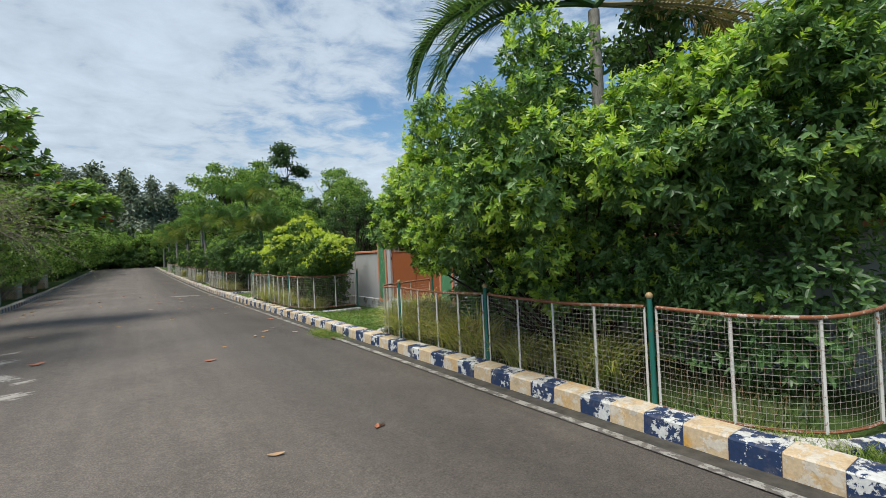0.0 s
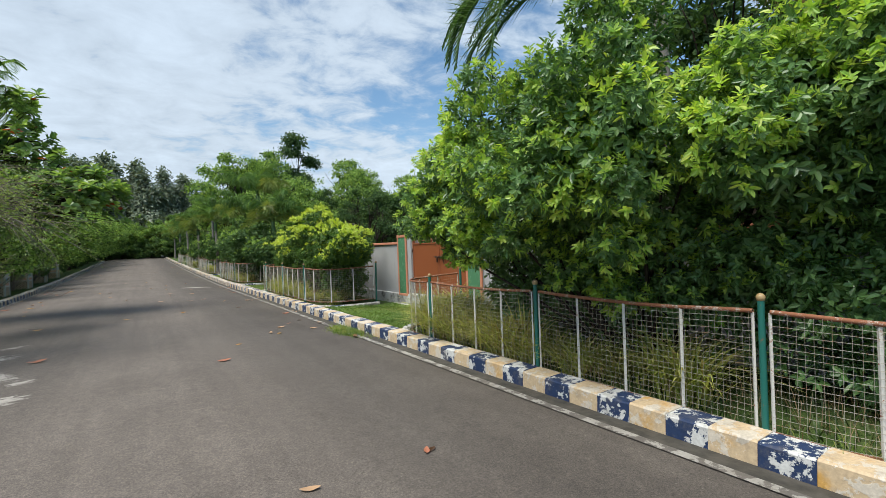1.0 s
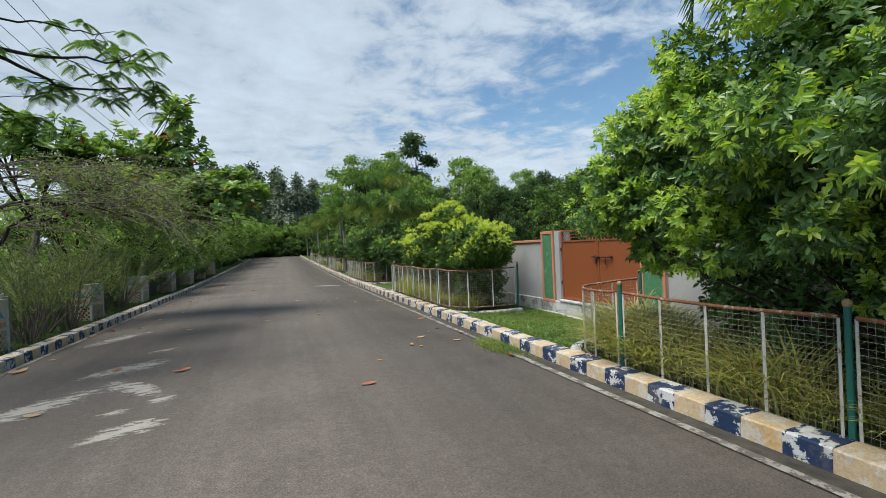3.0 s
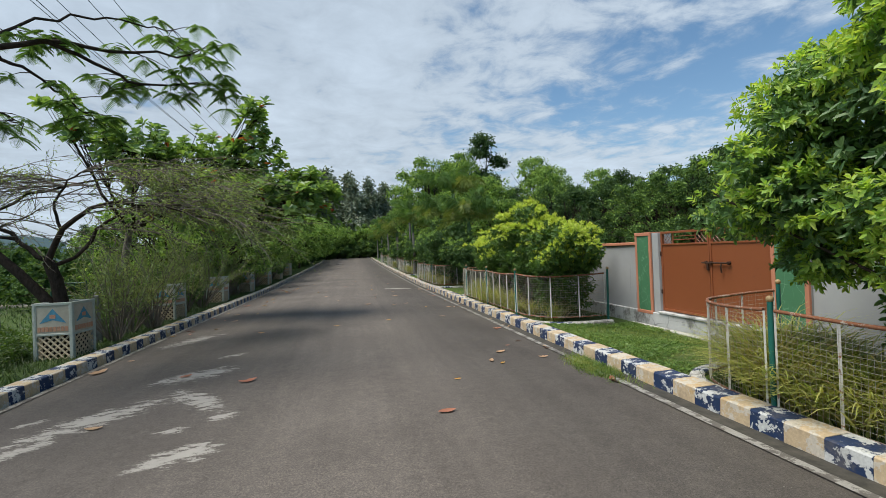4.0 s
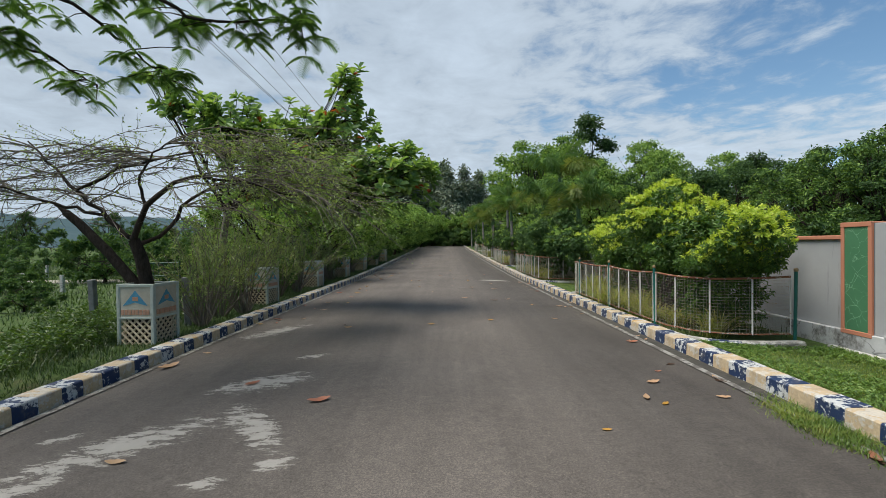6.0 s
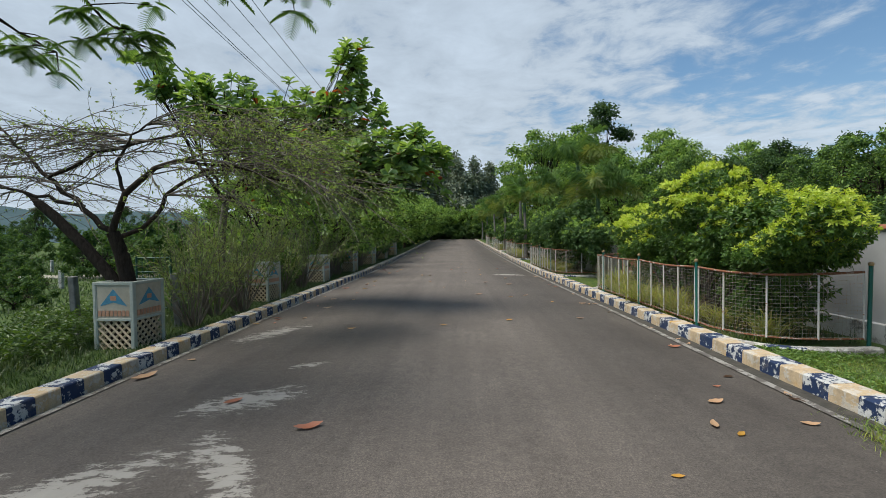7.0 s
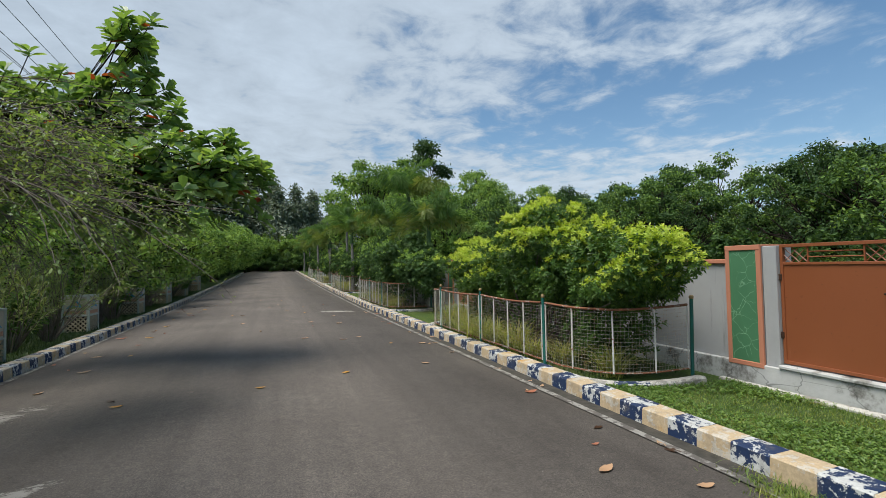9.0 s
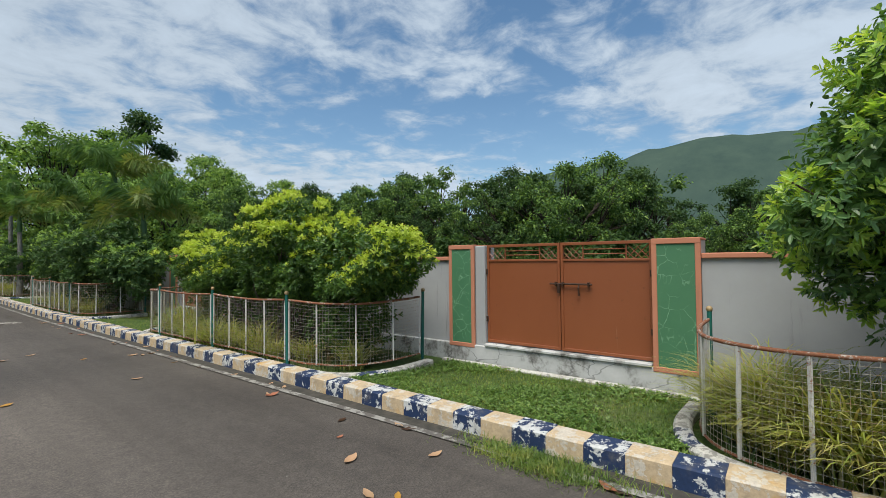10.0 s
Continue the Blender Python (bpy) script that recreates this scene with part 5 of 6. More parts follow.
palm("royal_palm", "grey-trunked palm with long drooping fronds behind the ficus", "palms", pose(6.05, 4.35, 0.1), 5.22, 0.1, 3, [big_frond], False,
     [(big_frond, 0, 146), (big_frond, 9, 139), (big_frond, 4, 153), (big_frond, 16, 146), (big_frond, -12, 128), (big_frond, 12, 168), (big_frond, -20, 108), (dry_frond, 6, -34), (dry_frond, 12, -44), (dry_frond, 2, -24), (big_frond, -16, -52), (dry_frond, 16, -62), (big_frond, -24, -10)])
p1 = palm("foxtail_palm", "foxtail palm with plume-like fronds and slim trunk", "foxtail palms", pose(5.55, 27.3, 0.1), 4.2, 0.1, 9, [plume, plume, plume_o])
p2 = palm("foxtail_palm", "foxtail palm with olive drooping fronds", "foxtail palms", pose(5.6, 31.2, 0.1, 0, 0, 50), 3.2, 0.1, 10, [plume_o, plume])
copy_thing(p2, pose(5.9, 25.6, -0.5, 0, 0, 130))
for i, y in enumerate((37.5, 41.5, 49, 53, 61, 65, 73, 77, 84, 90)):
    copy_thing((p2, p1, p2)[i % 3], pose(4.7 + 0.3 * (i % 2), y, 0.1, 0, 0, 77 * i))

# variegated grass and dry weeds in the beds
g0 = grass_clump("ornamental_grass", 170, 0.95, M_GRASSY, "clump of arching yellow-green striped grass", "bed grasses")
r = random.Random(11)
spots = [(4.3 + r.random() * 0.45, GATE_Y - BAY + 4.3 + i * 0.42 + r.uniform(-0.2, 0.2)) for i in range(9)]
spots += [(4.75, 8.1), (5.1, 8.2), (5.5, 8.2), (4.6, 7.8), (5.0, 8.0), (5.4, 8.0), (4.45, 7.5), (5.0, 7.5), (4.5, 7.1), (4.9, 8.3), (5.25, 8.35), (5.6, 8.3), (4.75, 7.7), (5.2, 8.1), (4.45, 7.7), (4.65, 7.4), (5.5, 7.7), (4.35, 7.2), (4.4, 6.8), (4.6, 8.0), (4.85, 8.15), (5.15, 7.85), (4.4, 6.3), (4.45, 5.6)]
spots += [(4.5 + 0.14 * (i % 4), 6.9 + 0.08 * i) for i in range(16)] + [(4.8 + 0.13 * i, 8.2 + 0.04 * (i % 2)) for i in range(7)]
spots += [(4.7, 13.55), (4.6, 14.6), (4.4, 15.8), (4.4, 16.7), (4.35, 17.3), (4.35, 17.9), (4.4, 18.5), (4.5, 19.1), (4.9, 19.6), (5.4, 19.7), (5.0, 20.1), (4.6, 19.9), (4.4, 15.2)]
spots += [(4.5 + 0.3 * (i % 3), 26.0 + i * 0.62) for i in range(9)] + [(4.6, 38 + i * 0.9) for i in range(6)] + [(4.6, 50 + i * 0.9) for i in range(6)]
g0.matrix_basis = pose(spots[0][0], spots[0][1], 0.12)
for i, (x, y) in enumerate(spots[1:]):
    s = r.uniform(0.7, 1.15)
    o = copy_thing(g0, pose(x, y, 0.12, 0, 0, 67 * i))
    o.scale = (s, s, s * r.uniform(0.8, 1.1))
for k in BAYS[:4]:
    y0 = GATE_Y + k * BAY
    lawn("dry_weeds", 4.2, 5.6, y0 + 2.5, y0 + BAY - 2.5, 900, 0.3, M_STRAW, "tangle of dry brown grass stems in a planting bed", 0.12, width=0.008)
    lawn("bed_weeds", 4.15, 5.9, y0 + 2.4, y0 + BAY - 2.4, 1500, 0.22, M_WEED, "green weeds growing under the shrubs", 0.12, width=0.016)


def lawn_shape(y0):
    return lambda x, y: np.abs(y - y0) < 1.9 + 1.35 * np.clip((4.75 - x) / 0.7, 0, 1) ** 1.5


for k in BAYS[:4]:
    y0 = GATE_Y + k * BAY
    lawn("lawn", 4.08, 6.24, y0 - 3.2, y0 + 3.2, 30000 if k == 0 else 7000, 0.05, M_LAWN, "short green lawn in front of the gate", lambda x: 0.13 - 0.04 * (x - 4.05), lawn_shape(y0), 0.007)
for x, y, n in ((3.42, 9.75, 1300), (3.58, 10.0, 1500), (3.6, 9.5, 500), (4.15, 1.6, 420), (4.3, 0.9, 420)):
    a = rng.normal(size=(n, 2)) * np.array([0.09, 0.3])
    base = np.stack([x + a[:, 0], y + a[:, 1], np.full(n, 0.03 if x < 3.7 else 0.16)], 1)
    tagged(new("grass_tuft", blades("grass_tuft", base, np.concatenate([rng.normal(scale=0.7, size=(n, 2)), np.ones((n, 1))], 1), rng.uniform(0.04, 0.115, n), 0.008, M_LAWN, 0.9, 3)), "grass tuft spilling over the kerb", "grass", kind="stuff")



def clover(n, y0):
    """Small broad leaves scattered in drifts over the lawn."""
    x, y = rng.uniform(4.1, 6.2, n), rng.uniform(y0 - 2.1, y0 + 2.1, n)
    drift = np.sin(x * 3.1 + 1.3 * np.sin(y * 2.2)) + np.sin(y * 2.7 + x) + rng.normal(scale=0.8, size=n)
    m = lawn_shape(y0)(x, y) & (drift > 0.3)
    x, y = x[m], y[m]
    q = np.stack([x, y, 0.155 - 0.04 * (x - 4.05) + rng.uniform(0, 0.03, len(x))], 1)
    P, D, N = rosettes(q, np.tile([0, 0, 1.0], (len(x), 1)), 5, 0.02, 0.5)
    c = len(P)
    tagged(new("lawn_clover", leaves("lawn_clover", P, D, N, rng.uniform(0.02, 0.045, c), rng.uniform(0.014, 0.026, c), M_CLOVER, 0.2, 0.2)), "low broad-leaved weeds growing in the lawn", "weeds", kind="stuff")


clover(7000, GATE_Y)
# left verge
vz = lambda x: np.interp(x, [-9, -7.2, -5.6, -4.66], [0.0, 0.03, 0.1, 0.12])
lawn("verge_grass", -7.5, -4.72, 8.5, 45, 46000, 0.1, M_WEED, "green roadside grass and weeds on the verge", vz, None, 0.011)
lawn("verge_weeds", -8.5, -5.6, 9, 40, 9000, 0.2, M_WEED, "tall weeds behind the tree guards", vz, None, 0.02)
lawn("field_grass", -40, -7.5, 12, 60, 60000, 0.2, M_WEED, "overgrown green field beyond the verge", -0.02, None, 0.03)
tagged(new("field_path", Build().box((-60, 29.0, -0.06), (-8.5, 30.6, 0.03)).mesh("field_path", M_PATH)), "pale dirt track across the field", "path", kind="structure")
mk = tagged(new("marker_stone", Build().box((-0.07, -0.07, 0), (0.07, 0.07, 0.75), 0.015).mesh("marker_stone", M_WHITE)), "short white painted plot marker in the field", "marker stone", "plot markers")
mk.matrix_basis = pose(-15.5, 24, -0.03)
for i, (x, y) in enumerate(((-18.5, 25.5), (-21, 24.5), (-13.5, 27.5), (-24, 33), (-29, 31.5), (-19, 37))):
    copy_thing(mk, pose(x, y, -0.03, 0, 2, 25 * i))

pb = planter_box()
pb.matrix_basis = pose(-5.36, 13.45, 0.08, 0, 0, -4)
for i in range(1, 7):
    copy_thing(pb, pose(-5.42, 13.45 + 5.25 * i, 0.08, 0, 0, -4 + r.uniform(-4, 4)))
posts = [(-7.2, 14.9), (-6.2, 16.6), (-5.5, 15.3), (-7.2, 20.5), (-6.4, 26), (-6.4, 31), (-6.4, 36)]
cp = tagged(new("concrete_post", Build().box((-0.06, -0.06, 0), (0.06, 0.06, 1.15), 0.012).mesh("concrete_post", M_GREY)), "weathered grey concrete fence post in the grass", "post", "concrete fence posts")
cp.matrix_basis = pose(*posts[0], 0, 2, -1)
for i, (x, y) in enumerate(posts[1:]):
    copy_thing(cp, pose(x, y, 0, r.uniform(-3, 3), r.uniform(-3, 3), 20 * i))


def field_gate():
    """Narrow green pipe gate between the fence posts behind the first tree guard."""
    t = thing("field_gate", "narrow dark green steel pipe gate behind the tree guard", "gate", at=pose(-6.5, 16.1, 0.05, 0, 0, 3))
    for x in (-0.36, 0.36):
        part("post", Build().tube([(x, 0, 0), (x, 0, 1.42)], 0.022, 8, False).mesh("post", M_STEELG, True), t)
    for z in (0.3, 1.08, 1.38):
        part("rail", Build().tube([(-0.36, 0, z), (0.36, 0, z)], 0.016, 6, False).mesh("rail", M_STEELG, True), t)
    for i in range(5):
        x = -0.24 + i * 0.12
        part("bar", Build().tube([(x, 0, 0.3), (x, 0, 1.38)], 0.008, 5, False).mesh("bar", M_STEELG), t)


def leafy_weeds(n):
    """Broad-leaved weeds of uneven height along the fence posts."""
    x, y = rng.uniform(-8.6, -5.75, n), rng.uniform(9.0, 18.5, n)
    h = rng.uniform(0.08, 0.5, n) * (0.4 + 0.6 * (np.sin(x * 2.3 + y * 1.7) > 0))
    q = np.stack([x, y, vz(x) + h], 1)
    P, D, N = rosettes(q, np.tile([0, 0, 1.0], (n, 1)), 7, 0.1, 0.6)
    c = len(P)
    me = leaves("leafy_weeds", P, D, N, rng.uniform(0.05, 0.12, c), rng.uniform(0.03, 0.055, c), M_WEEDB, 0.3, 0.3)
    tagged(new("leafy_weeds", me), "broad-leaved green weeds behind the kerb", "weeds", kind="stuff")


field_gate()
leafy_weeds(2600)
thorn_tree()
almond_tree()
feather_tree()
ol = oleander("oleander", "oleander shrub with many thin stems and narrow leaves", "oleander shrubs", 2.0, 30)
ol.matrix_basis = pose(-5.15, 15.2, 0.1)
for i, (x, y, s) in enumerate(((-5.05, 17.0, 1.1), (-5.4, 16.5, 1.15), (-5.5, 20.6, 1.1), (-5.4, 22.2, 1.2), (-6.3, 21.5, 1.3), (-5.5, 25.9, 1.1), (-5.5, 27.5, 1.2), (-6.3, 24.5, 1.3), (-5.5, 31.2, 1.2), (-5.6, 33, 1.2), (-6.4, 29.5, 1.4), (-5.6, 36.5, 1.3), (-5.7, 38.5, 1.3), (-6.4, 18.2, 1.3), (-5.6, 42, 1.3), (-5.7, 45, 1.3))):
    copy_thing(ol, pose(x, y, 0.08, 0, 0, 71 * i)).scale = (s, s, s)

# trees further off: a few built, then repeated
def clumps(n, spread, z0, z1, r0, r1, seed, flat=0.75):
    """Clump centres and radii of an irregular crown, in parts of the tree's height."""
    q = random.Random(seed)
    out = []
    for i in range(n):
        u = (i + 0.5) / n
        z = z0 + (z1 - z0) * u
        w = spread * math.sin(math.pi * (0.18 + 0.74 * u)) * math.sqrt(q.uniform(0.15, 1))
        a = i * 2.4 + q.uniform(-0.5, 0.5)
        r = q.uniform(r0, r1) * (1.1 - 0.35 * u)
        out.append((w * math.cos(a), w * math.sin(a), z + q.uniform(-0.05, 0.05), r, r, r * flat))
    return out


ROUND = clumps(20, 0.36, 0.3, 0.93, 0.1, 0.17, 1)
WIDE = clumps(22, 0.55, 0.28, 0.9, 0.12, 0.2, 2, 0.62)
DARKC = clumps(20, 0.45, 0.16, 0.92, 0.12, 0.19, 3)
TALL = [(0, 0, 0.9, 0.09, 0.09, 0.1), (0.03, 0.02, 0.76, 0.12, 0.12, 0.1), (-0.04, 0, 0.62, 0.13, 0.13, 0.11), (0.05, -0.03, 0.48, 0.12, 0.12, 0.1), (-0.02, 0.05, 0.36, 0.1, 0.1, 0.08)]
LOW = [(0, 0, 0.5, 0.55, 0.5, 0.4), (0.5, 0.1, 0.4, 0.45, 0.4, 0.33), (-0.5, 0.05, 0.42, 0.45, 0.4, 0.34), (0.1, 0.45, 0.45, 0.4, 0.4, 0.36), (0, -0.4, 0.35, 0.4, 0.4, 0.3)]
TR = {
    "round": tree("broadleaf_tree", "broad green tree with an uneven leafy crown", "background trees", pose(11.0, 49, 0.15), 11.0, 0.2, ROUND, 17000, 0.27, (M_TREEB, M_TREE)),
    "bright": tree("broadleaf_tree", "light green spreading tree beside the road", "roadside trees", pose(-7.4, 24, 0.0), 4.6, 0.1, WIDE, 11000, 0.15, (M_TREEB, M_TREE)),
    "tall": tree("slender_tree", "slender dark tree standing above the others", "background trees", pose(14.8, 52, 0.15), 13.8, 0.18, TALL, 8000, 0.32, (M_TREED, M_TREED)),
    "dark": tree("broadleaf_tree", "dark green tree in the grove behind the wall", "background trees", pose(22, 20, 0.15), 6.7, 0.16, DARKC, 17000, 0.165, (M_TREED, M_TREE), 0.2),
    "wide": tree("broadleaf_tree", "wide-crowned green tree in the grove behind the wall", "background trees", pose(21, 27.5, 0.15), 6.6, 0.18, WIDE, 17000, 0.165, (M_TREE, M_TREEB), 0.3),
    "low": tree("field_bush", "rounded wild bush in the grass", "wild bushes", pose(-18, 24, 0), 1.6, 0.05, LOW, 5200, 0.1, (M_TREE, M_TREED), 0.12),
    "casu": tree("casuarina_tree", "grey-green casuarina with wispy feathery crown", "casuarinas", pose(-3, 104, 0), 15.0, 0.22, [(0, 0, 0.88, 0.06, 0.06, 0.12), (0.05, 0.02, 0.7, 0.11, 0.11, 0.13), (-0.06, 0, 0.55, 0.15, 0.15, 0.14), (0.06, -0.06, 0.4, 0.17, 0.17, 0.14), (-0.04, 0.06, 0.26, 0.16, 0.16, 0.12)], 7000, 0.6, (M_CASU, M_CASU), 0.5, lobed=False),
}


def grove(kind, places, seed):
    q = random.Random(seed)
    for x, y, s in places:
        s *= q.choice((0.82, 0.95, 1.0, 1.16)) if kind in ("dark", "wide") else 1
        s *= (0.9 if y < 14 else 0.95) if x > 17 else 1
        copy_thing(TR[kind], pose(x, y, 0.1 if x > 0 else -0.02, 0, 0, q.uniform(0, 360))).scale = (s * q.uniform(0.92, 1.08), s * q.uniform(0.92, 1.08), s)


grove("round", [(7.5, 45, 0.9), (9.5, 33.5, 0.6), (8.5, 37.5, 0.62), (25, 58, 1.1), (27, 66, 1.35), (18, 62, 1.05), (14, 70, 1.0), (34, 60, 1.1)], 1)
grove("dark", [(20, 26, 1.0), (23, 31, 1.05), (19, 36, 1.05), (24, 41, 1.2), (18, 44, 1.15), (30, 48, 1.3), (22, 50, 1.3), (25, 15, 1.05), (27, 24, 1.2), (24, 8, 0.72), (29, 36, 1.25), (22, 4.5, 0.7), (27, 10, 0.78), (25, -1, 0.8), (21, 0, 0.7), (30, 3, 0.85), (15, 33, 0.75), (14, 40, 0.85), (12.5, 36, 0.6), (23, 17.5, 0.95), (22.5, 20.5, 1.05), (27, 14, 1.05)], 2)
grove("dark", [(9.4, 4.6, 1.2), (8.8, 2.0, 0.98), (9.4, -1.2, 0.95)], 31)
grove("wide", [(23, 22.5, 0.95), (20, 30, 0.85), (26, 28, 1.1), (17, 39, 0.9), (23, 35, 1.0), (20.5, 8, 0.62), (23, 11, 0.74), (21, 17, 0.85), (28, 18, 1.1), (24, 2, 0.75), (12, 55, 1.2)], 3)
grove("bright", [(-6.3, 28, 1.05), (-6.5, 33, 1.12), (-6.2, 37.5, 1.1), (-6.3, 43, 1.2), (-6.2, 48.5, 1.25), (-6.3, 54, 1.35), (-6.0, 60, 1.4), (-6.0, 66, 1.5), (-6.0, 72, 1.5), (-6, 79, 1.6), (-5.6, 86, 1.7), (-9.5, 31, 1.2), (-10, 40, 1.4), (-9.5, 51, 1.5), (-9.5, 63, 1.7), (-9, 76, 1.8)], 4)
grove("casu", [(-7, 100, 1.15), (1, 103, 1.1), (4.5, 106, 1.15), (-11, 98, 1.2), (8, 108, 1.1), (-15, 102, 1.0), (-20, 104, 0.95), (-26, 103, 1.0), (12, 104, 0.9), (0, 112, 1.3), (-5, 110, 1.35), (-9, 106, 1.25), (-3.5, 106, 1.2), (-32, 108, 1.0)], 5)
grove("bright", [(-4.5, 93, 1.5), (-1, 97, 1.4), (3, 98, 1.4), (6, 94, 1.5), (0.5, 101, 1.7)], 6)
grove("low", [(x, y, s) for i in range(17) for x, y, s in [(-6.9 - 0.5 * (i % 2), 21 + 4.3 * i, 1.2 + 0.04 * i), (17.5 + (i % 3), -2 + 3.2 * i, 1.9 + 0.3 * (i % 2))]], 17)
grove("low", [(-13 + 2.1 * i, 93 + 1.3 * (i % 3), 2.2 + 0.3 * (i % 2)) for i in range(12)] + [(-12 + 1.9 * i, 98 + 1.7 * (i % 3), 2.6 + 0.3 * (i % 2)) for i in range(14)], 41)
grove("low", [(-10.5, 24.5, 1.5), (-12.5, 27, 1.8), (-9.8, 31.5, 1.8), (-14.5, 31.5, 2.1), (-17.5, 29, 1.7), (-20, 35, 2.3), (-11.5, 36, 2.2)], 43)
grove("low", [(-14, 21, 0.8), (-22, 33, 1.2), (-28, 35, 1.4), (-17, 38, 1.1), (-33, 36, 1.8), (-25, 42, 1.9), (-13, 28, 1.0), (-40, 44, 2.2), (-30, 52, 2.4), (-20, 50, 2.0), (-45, 60, 2.6), (-36, 66, 2.8), (-12, 18.5, 0.7), (10, 7, 1.0), (8.9, 10.9, 1.12), (11, 13.5, 1.1), (10.5, 5, 1.1), (9, 3, 1.1), (12, 17, 1.1), (12, 20, 1.2), (8.5, 24.5, 1.2), (-50, 50, 2.5), (-58, 62, 2.8)], 7)
grove("dark", [(-30, 75, 0.8), (-38, 80, 0.9), (-48, 78, 0.85), (-58, 85, 0.9), (-22, 84, 0.9), (-68, 80, 0.9), (-15, 70, 0.8), (-44, 92, 1.0), (-80, 90, 1.0)], 8)


def hill(name, label, yaw0, yaw1, dist, top, seed, material):
    """A ridge along an arc, as one sheet with slopes on both sides."""
    v, f, n, m = [], [], 60, 9
    for i in range(n + 1):
        u = i / n
        a = radians(yaw0 + (yaw1 - yaw0) * u)
        h = max(0.0, top(u)) * (1 + 0.08 * noise.noise(Vector((u * 9, seed, 0))) + 0.03 * noise.noise(Vector((u * 40, seed, 0))))
        for j in range(m):
            w = j / (m - 1)
            d = dist * (0.72 + 0.56 * w)
            v.append((-math.sin(a) * d, math.cos(a) * d, -1 + h * math.sin(w * math.pi) ** 1.2 + 0.03 * h * noise.noise(Vector((u * 25, w * 6, seed)))))
    f = [(i * m + j, i * m + j + 1, (i + 1) * m + j + 1, (i + 1) * m + j) for i in range(n) for j in range(m - 1)]
    tagged(new(name, mesh_of(name, v, f, material, True)), label, "hill", kind="structure")


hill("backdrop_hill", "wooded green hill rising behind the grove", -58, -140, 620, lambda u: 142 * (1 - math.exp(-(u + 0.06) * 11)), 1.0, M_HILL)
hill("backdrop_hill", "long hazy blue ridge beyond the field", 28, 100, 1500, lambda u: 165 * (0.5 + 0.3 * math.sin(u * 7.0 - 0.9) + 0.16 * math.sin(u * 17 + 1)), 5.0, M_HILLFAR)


def power_line():
    t = thing("power_pole", "concrete power pole with a steel crossarm", "pole", "power poles", pose(-6.6, 36, 0))
    part("pole", Build().tube([(0, 0, 0), (0, 0, 8.3)], [0.13, 0.09], 8, False).mesh("pole", M_GREY), t)
    part("crossarm", Build().box((-0.9, -0.05, 7.95), (0.9, 0.05, 8.05), 0.01).mesh("crossarm", M_STEEL), t)
    for x in (-0.8, -0.3, 0.3, 0.8):
        part("insulator", Build().tube([(x, 0, 8.05), (x, 0, 8.12), (x, 0, 8.2)], [0.03, 0.05, 0.03], 8, False).mesh("insulator", M_BOARD), t)
    copy_thing(t, pose(-3.6, -14, 0))
    for x, z in ((-0.8, 8.18), (-0.3, 8.18), (0.3, 8.18), (0.8, 8.18), (0.0, 7.5)):
        q = [(-6.6 + x + 3.0 * s, 36 - 50 * s, z - 0.9 * math.sin(s * math.pi)) for s in np.linspace(0, 1, 15)]
        tagged(new("power_cable", Build().tube(q, 0.008, 5, False).mesh("power_cable", M_CABLE)), "thin overhead electric cable", "cable", "overhead cables")


power_line()


def house():
    t = thing("house", "small yellow plastered house half hidden by palms", "house", at=pose(12.6, 42, 0.1, 0, 0, 6))
    part("wall", Build().box((-3, -3, 0), (3, 3, 3.5)).mesh("wall", M_HOUSE), t)
    part("roof", Build().box((-3.3, -3.3, 3.5), (3.3, 3.3, 3.7), 0.02).mesh("roof", M_ROOF), t)
    for x, z in ((-1.6, 1.5), (1.2, 1.5)):
        w = part("window", Build().box((x - 0.55, -3.04, z - 0.05), (x + 0.55, -2.98, z + 0.95), 0.01).mesh("window", M_ROOF), t)
        part("pane", Build().box((x - 0.47, -3.05, z), (x + 0.47, -3.045, z + 0.9)).mesh("pane", M_GLASS), w)


house()

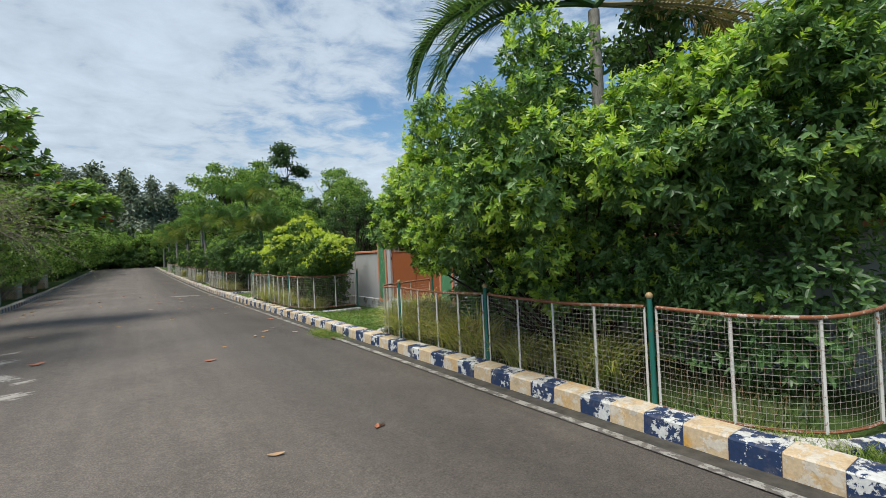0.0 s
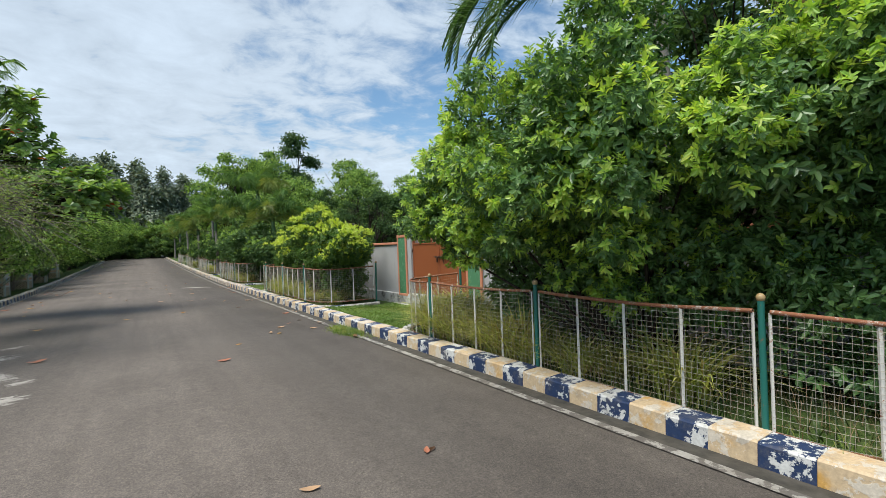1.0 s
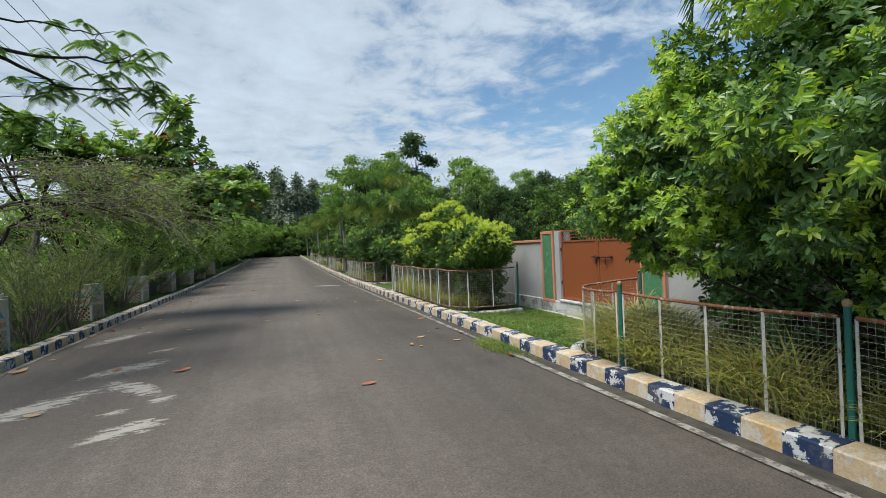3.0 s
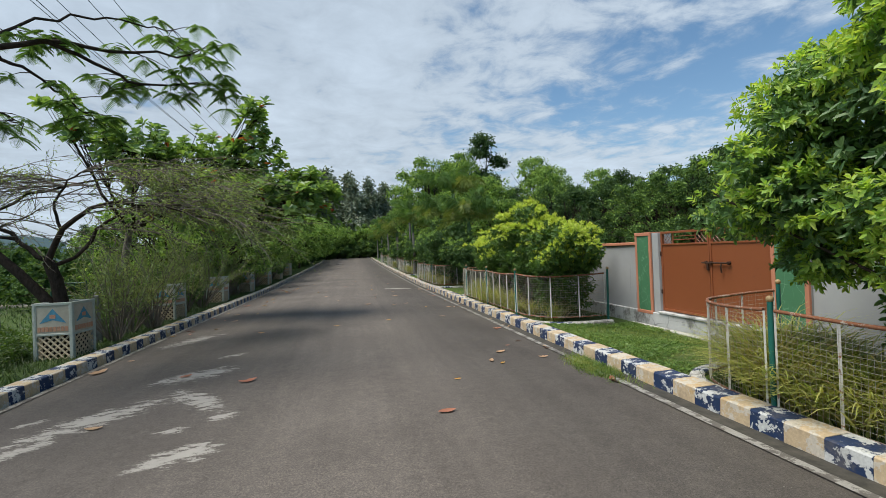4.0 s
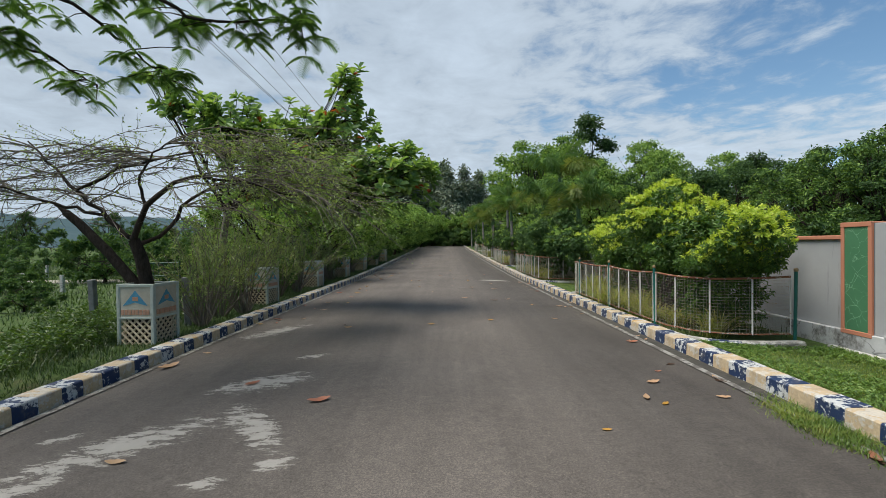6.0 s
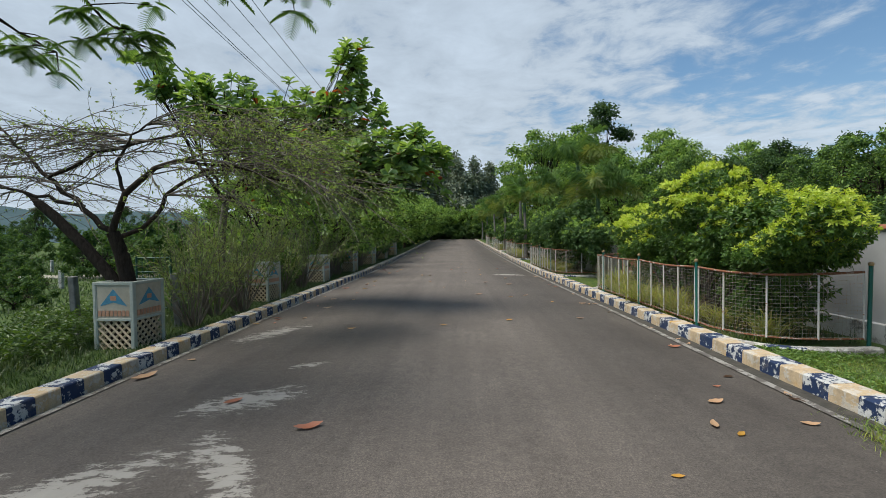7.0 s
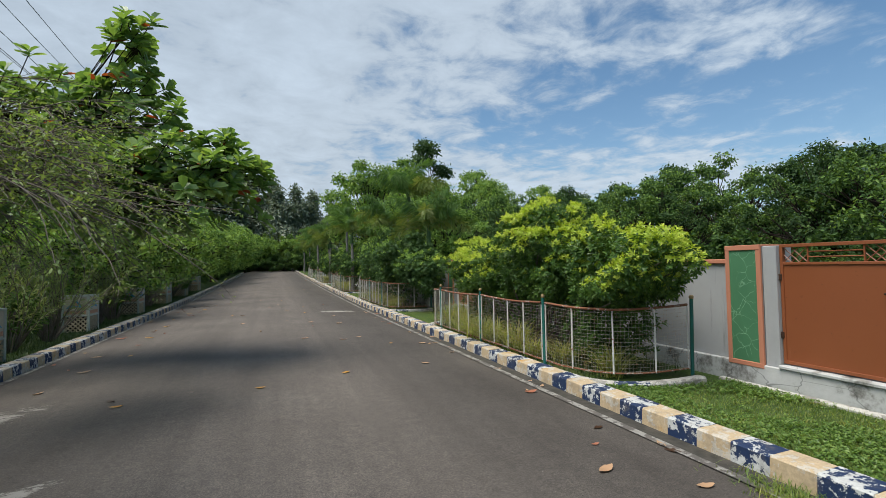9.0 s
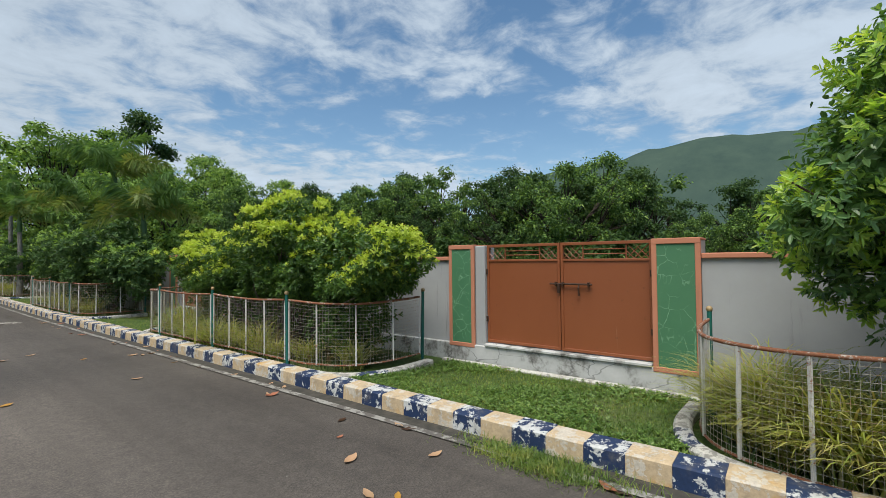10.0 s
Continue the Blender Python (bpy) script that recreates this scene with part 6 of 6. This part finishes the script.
# fallen leaves on the road: x, y, size, kind, turn
KINDS = {"b": (M_FALLEN, "dry reddish-brown fallen leaf on the asphalt"), "y": (M_FALLENY, "yellow fallen leaf on the asphalt"), "p": (M_FALLENP, "pale dry fallen leaf on the asphalt"), "d": (M_FALLEND, "dark withered leaf on the asphalt")}
proto = {k: [fallen_leaf(m, 1.0) for _ in range(3)] for k, (m, _) in KINDS.items()}
spots = [(1.05, 8.4, 0.2, "b", 10), (-1.35, 10.4, 0.25, "b", 25), (-2.6, 9.1, 0.17, "p", 0), (-2.36, 11.1, 0.2, "b", 50), (1.95, 4.0, 0.1, "d", 30), (1.9, 4.0, 0.12, "b", 60), (0.95, 3.95, 0.14, "p", -20), (2.54, 11.09, 0.2, "p", 20), (3.1, 10.6, 0.16, "p", -10),
         (1.0, 15.45, 0.16, "y", 30), (-0.28, 14.95, 0.15, "y", 0), (-1.97, 14.8, 0.16, "y", 10), (3.2, 12.0, 0.14, "d", 10), (2.84, 11.6, 0.09, "b", 0), (2.2, 10.5, 0.17, "p", 70), (2.32, 10.32, 0.12, "y", 40), (3.45, 9.18, 0.2, "b", 60),
         (3.13, 18.0, 0.18, "p", 0), (1.9, 19.3, 0.16, "p", 20), (3.27, 13.5, 0.2, "b", 0), (1.8, 22.3, 0.2, "p", 0), (1.92, 24.6, 0.2, "p", 40), (1.02, 22.9, 0.18, "p", 0), (3.34, 22, 0.2, "b", 0), (-3.2, 17.6, 0.22, "p", 40), (-3.85, 22.2, 0.26, "b", 0), (-3.12, 21.8, 0.22, "y", 0), (1.45, 9.6, 0.1, "y", 0), (-3.9, 13.0, 0.14, "p", 0), (-4.05, 12.2, 0.35, "p", 70)]
q = random.Random(21)
spots += [(q.uniform(-3.8, 3.3), q.uniform(15, 60), q.uniform(0.1, 0.2), q.choice("ppbyd"), q.uniform(0, 360)) for _ in range(70)]
spots += [(q.uniform(3.25, 3.7), q.uniform(9, 27), q.uniform(0.07, 0.17), q.choice("bbppd"), q.uniform(0, 360)) for _ in range(34)]
spots += [(q.uniform(-4.2, -2.8), q.uniform(14, 34), q.uniform(0.1, 0.22), q.choice("bbpyd"), q.uniform(0, 360)) for _ in range(34)]
for i, (x, y, s, k, a) in enumerate(spots):
    o = tagged(new("fallen_leaf", proto[k][i % 3]), KINDS[k][1], "leaf", "fallen leaves")
    o.matrix_basis = pose(x, y, road_z(x) + 0.004, 0, 0, a) @ Matrix.Diagonal((s, s, s, 1))


def settle():
    """Sets the plants, posts and leaves beyond the level stretch on the climbing land."""
    laid = ("ground", "road", "gutter", "road_line", "kerb", "wall_boundary", "gate", "mesh_fence", "bed_kerb", "gate_pillar", "backdrop_hill", "power_pole", "power_cable", "sun", "camera")
    for ob in list(scene.objects):
        if ob.parent or ob.name.split(".")[0] in laid:
            continue
        if ob.type == "MESH" and ob.location.length < 1e-6:
            lift(ob.data)
        else:
            ob.location.z += float(rise(ob.location.y))


settle()
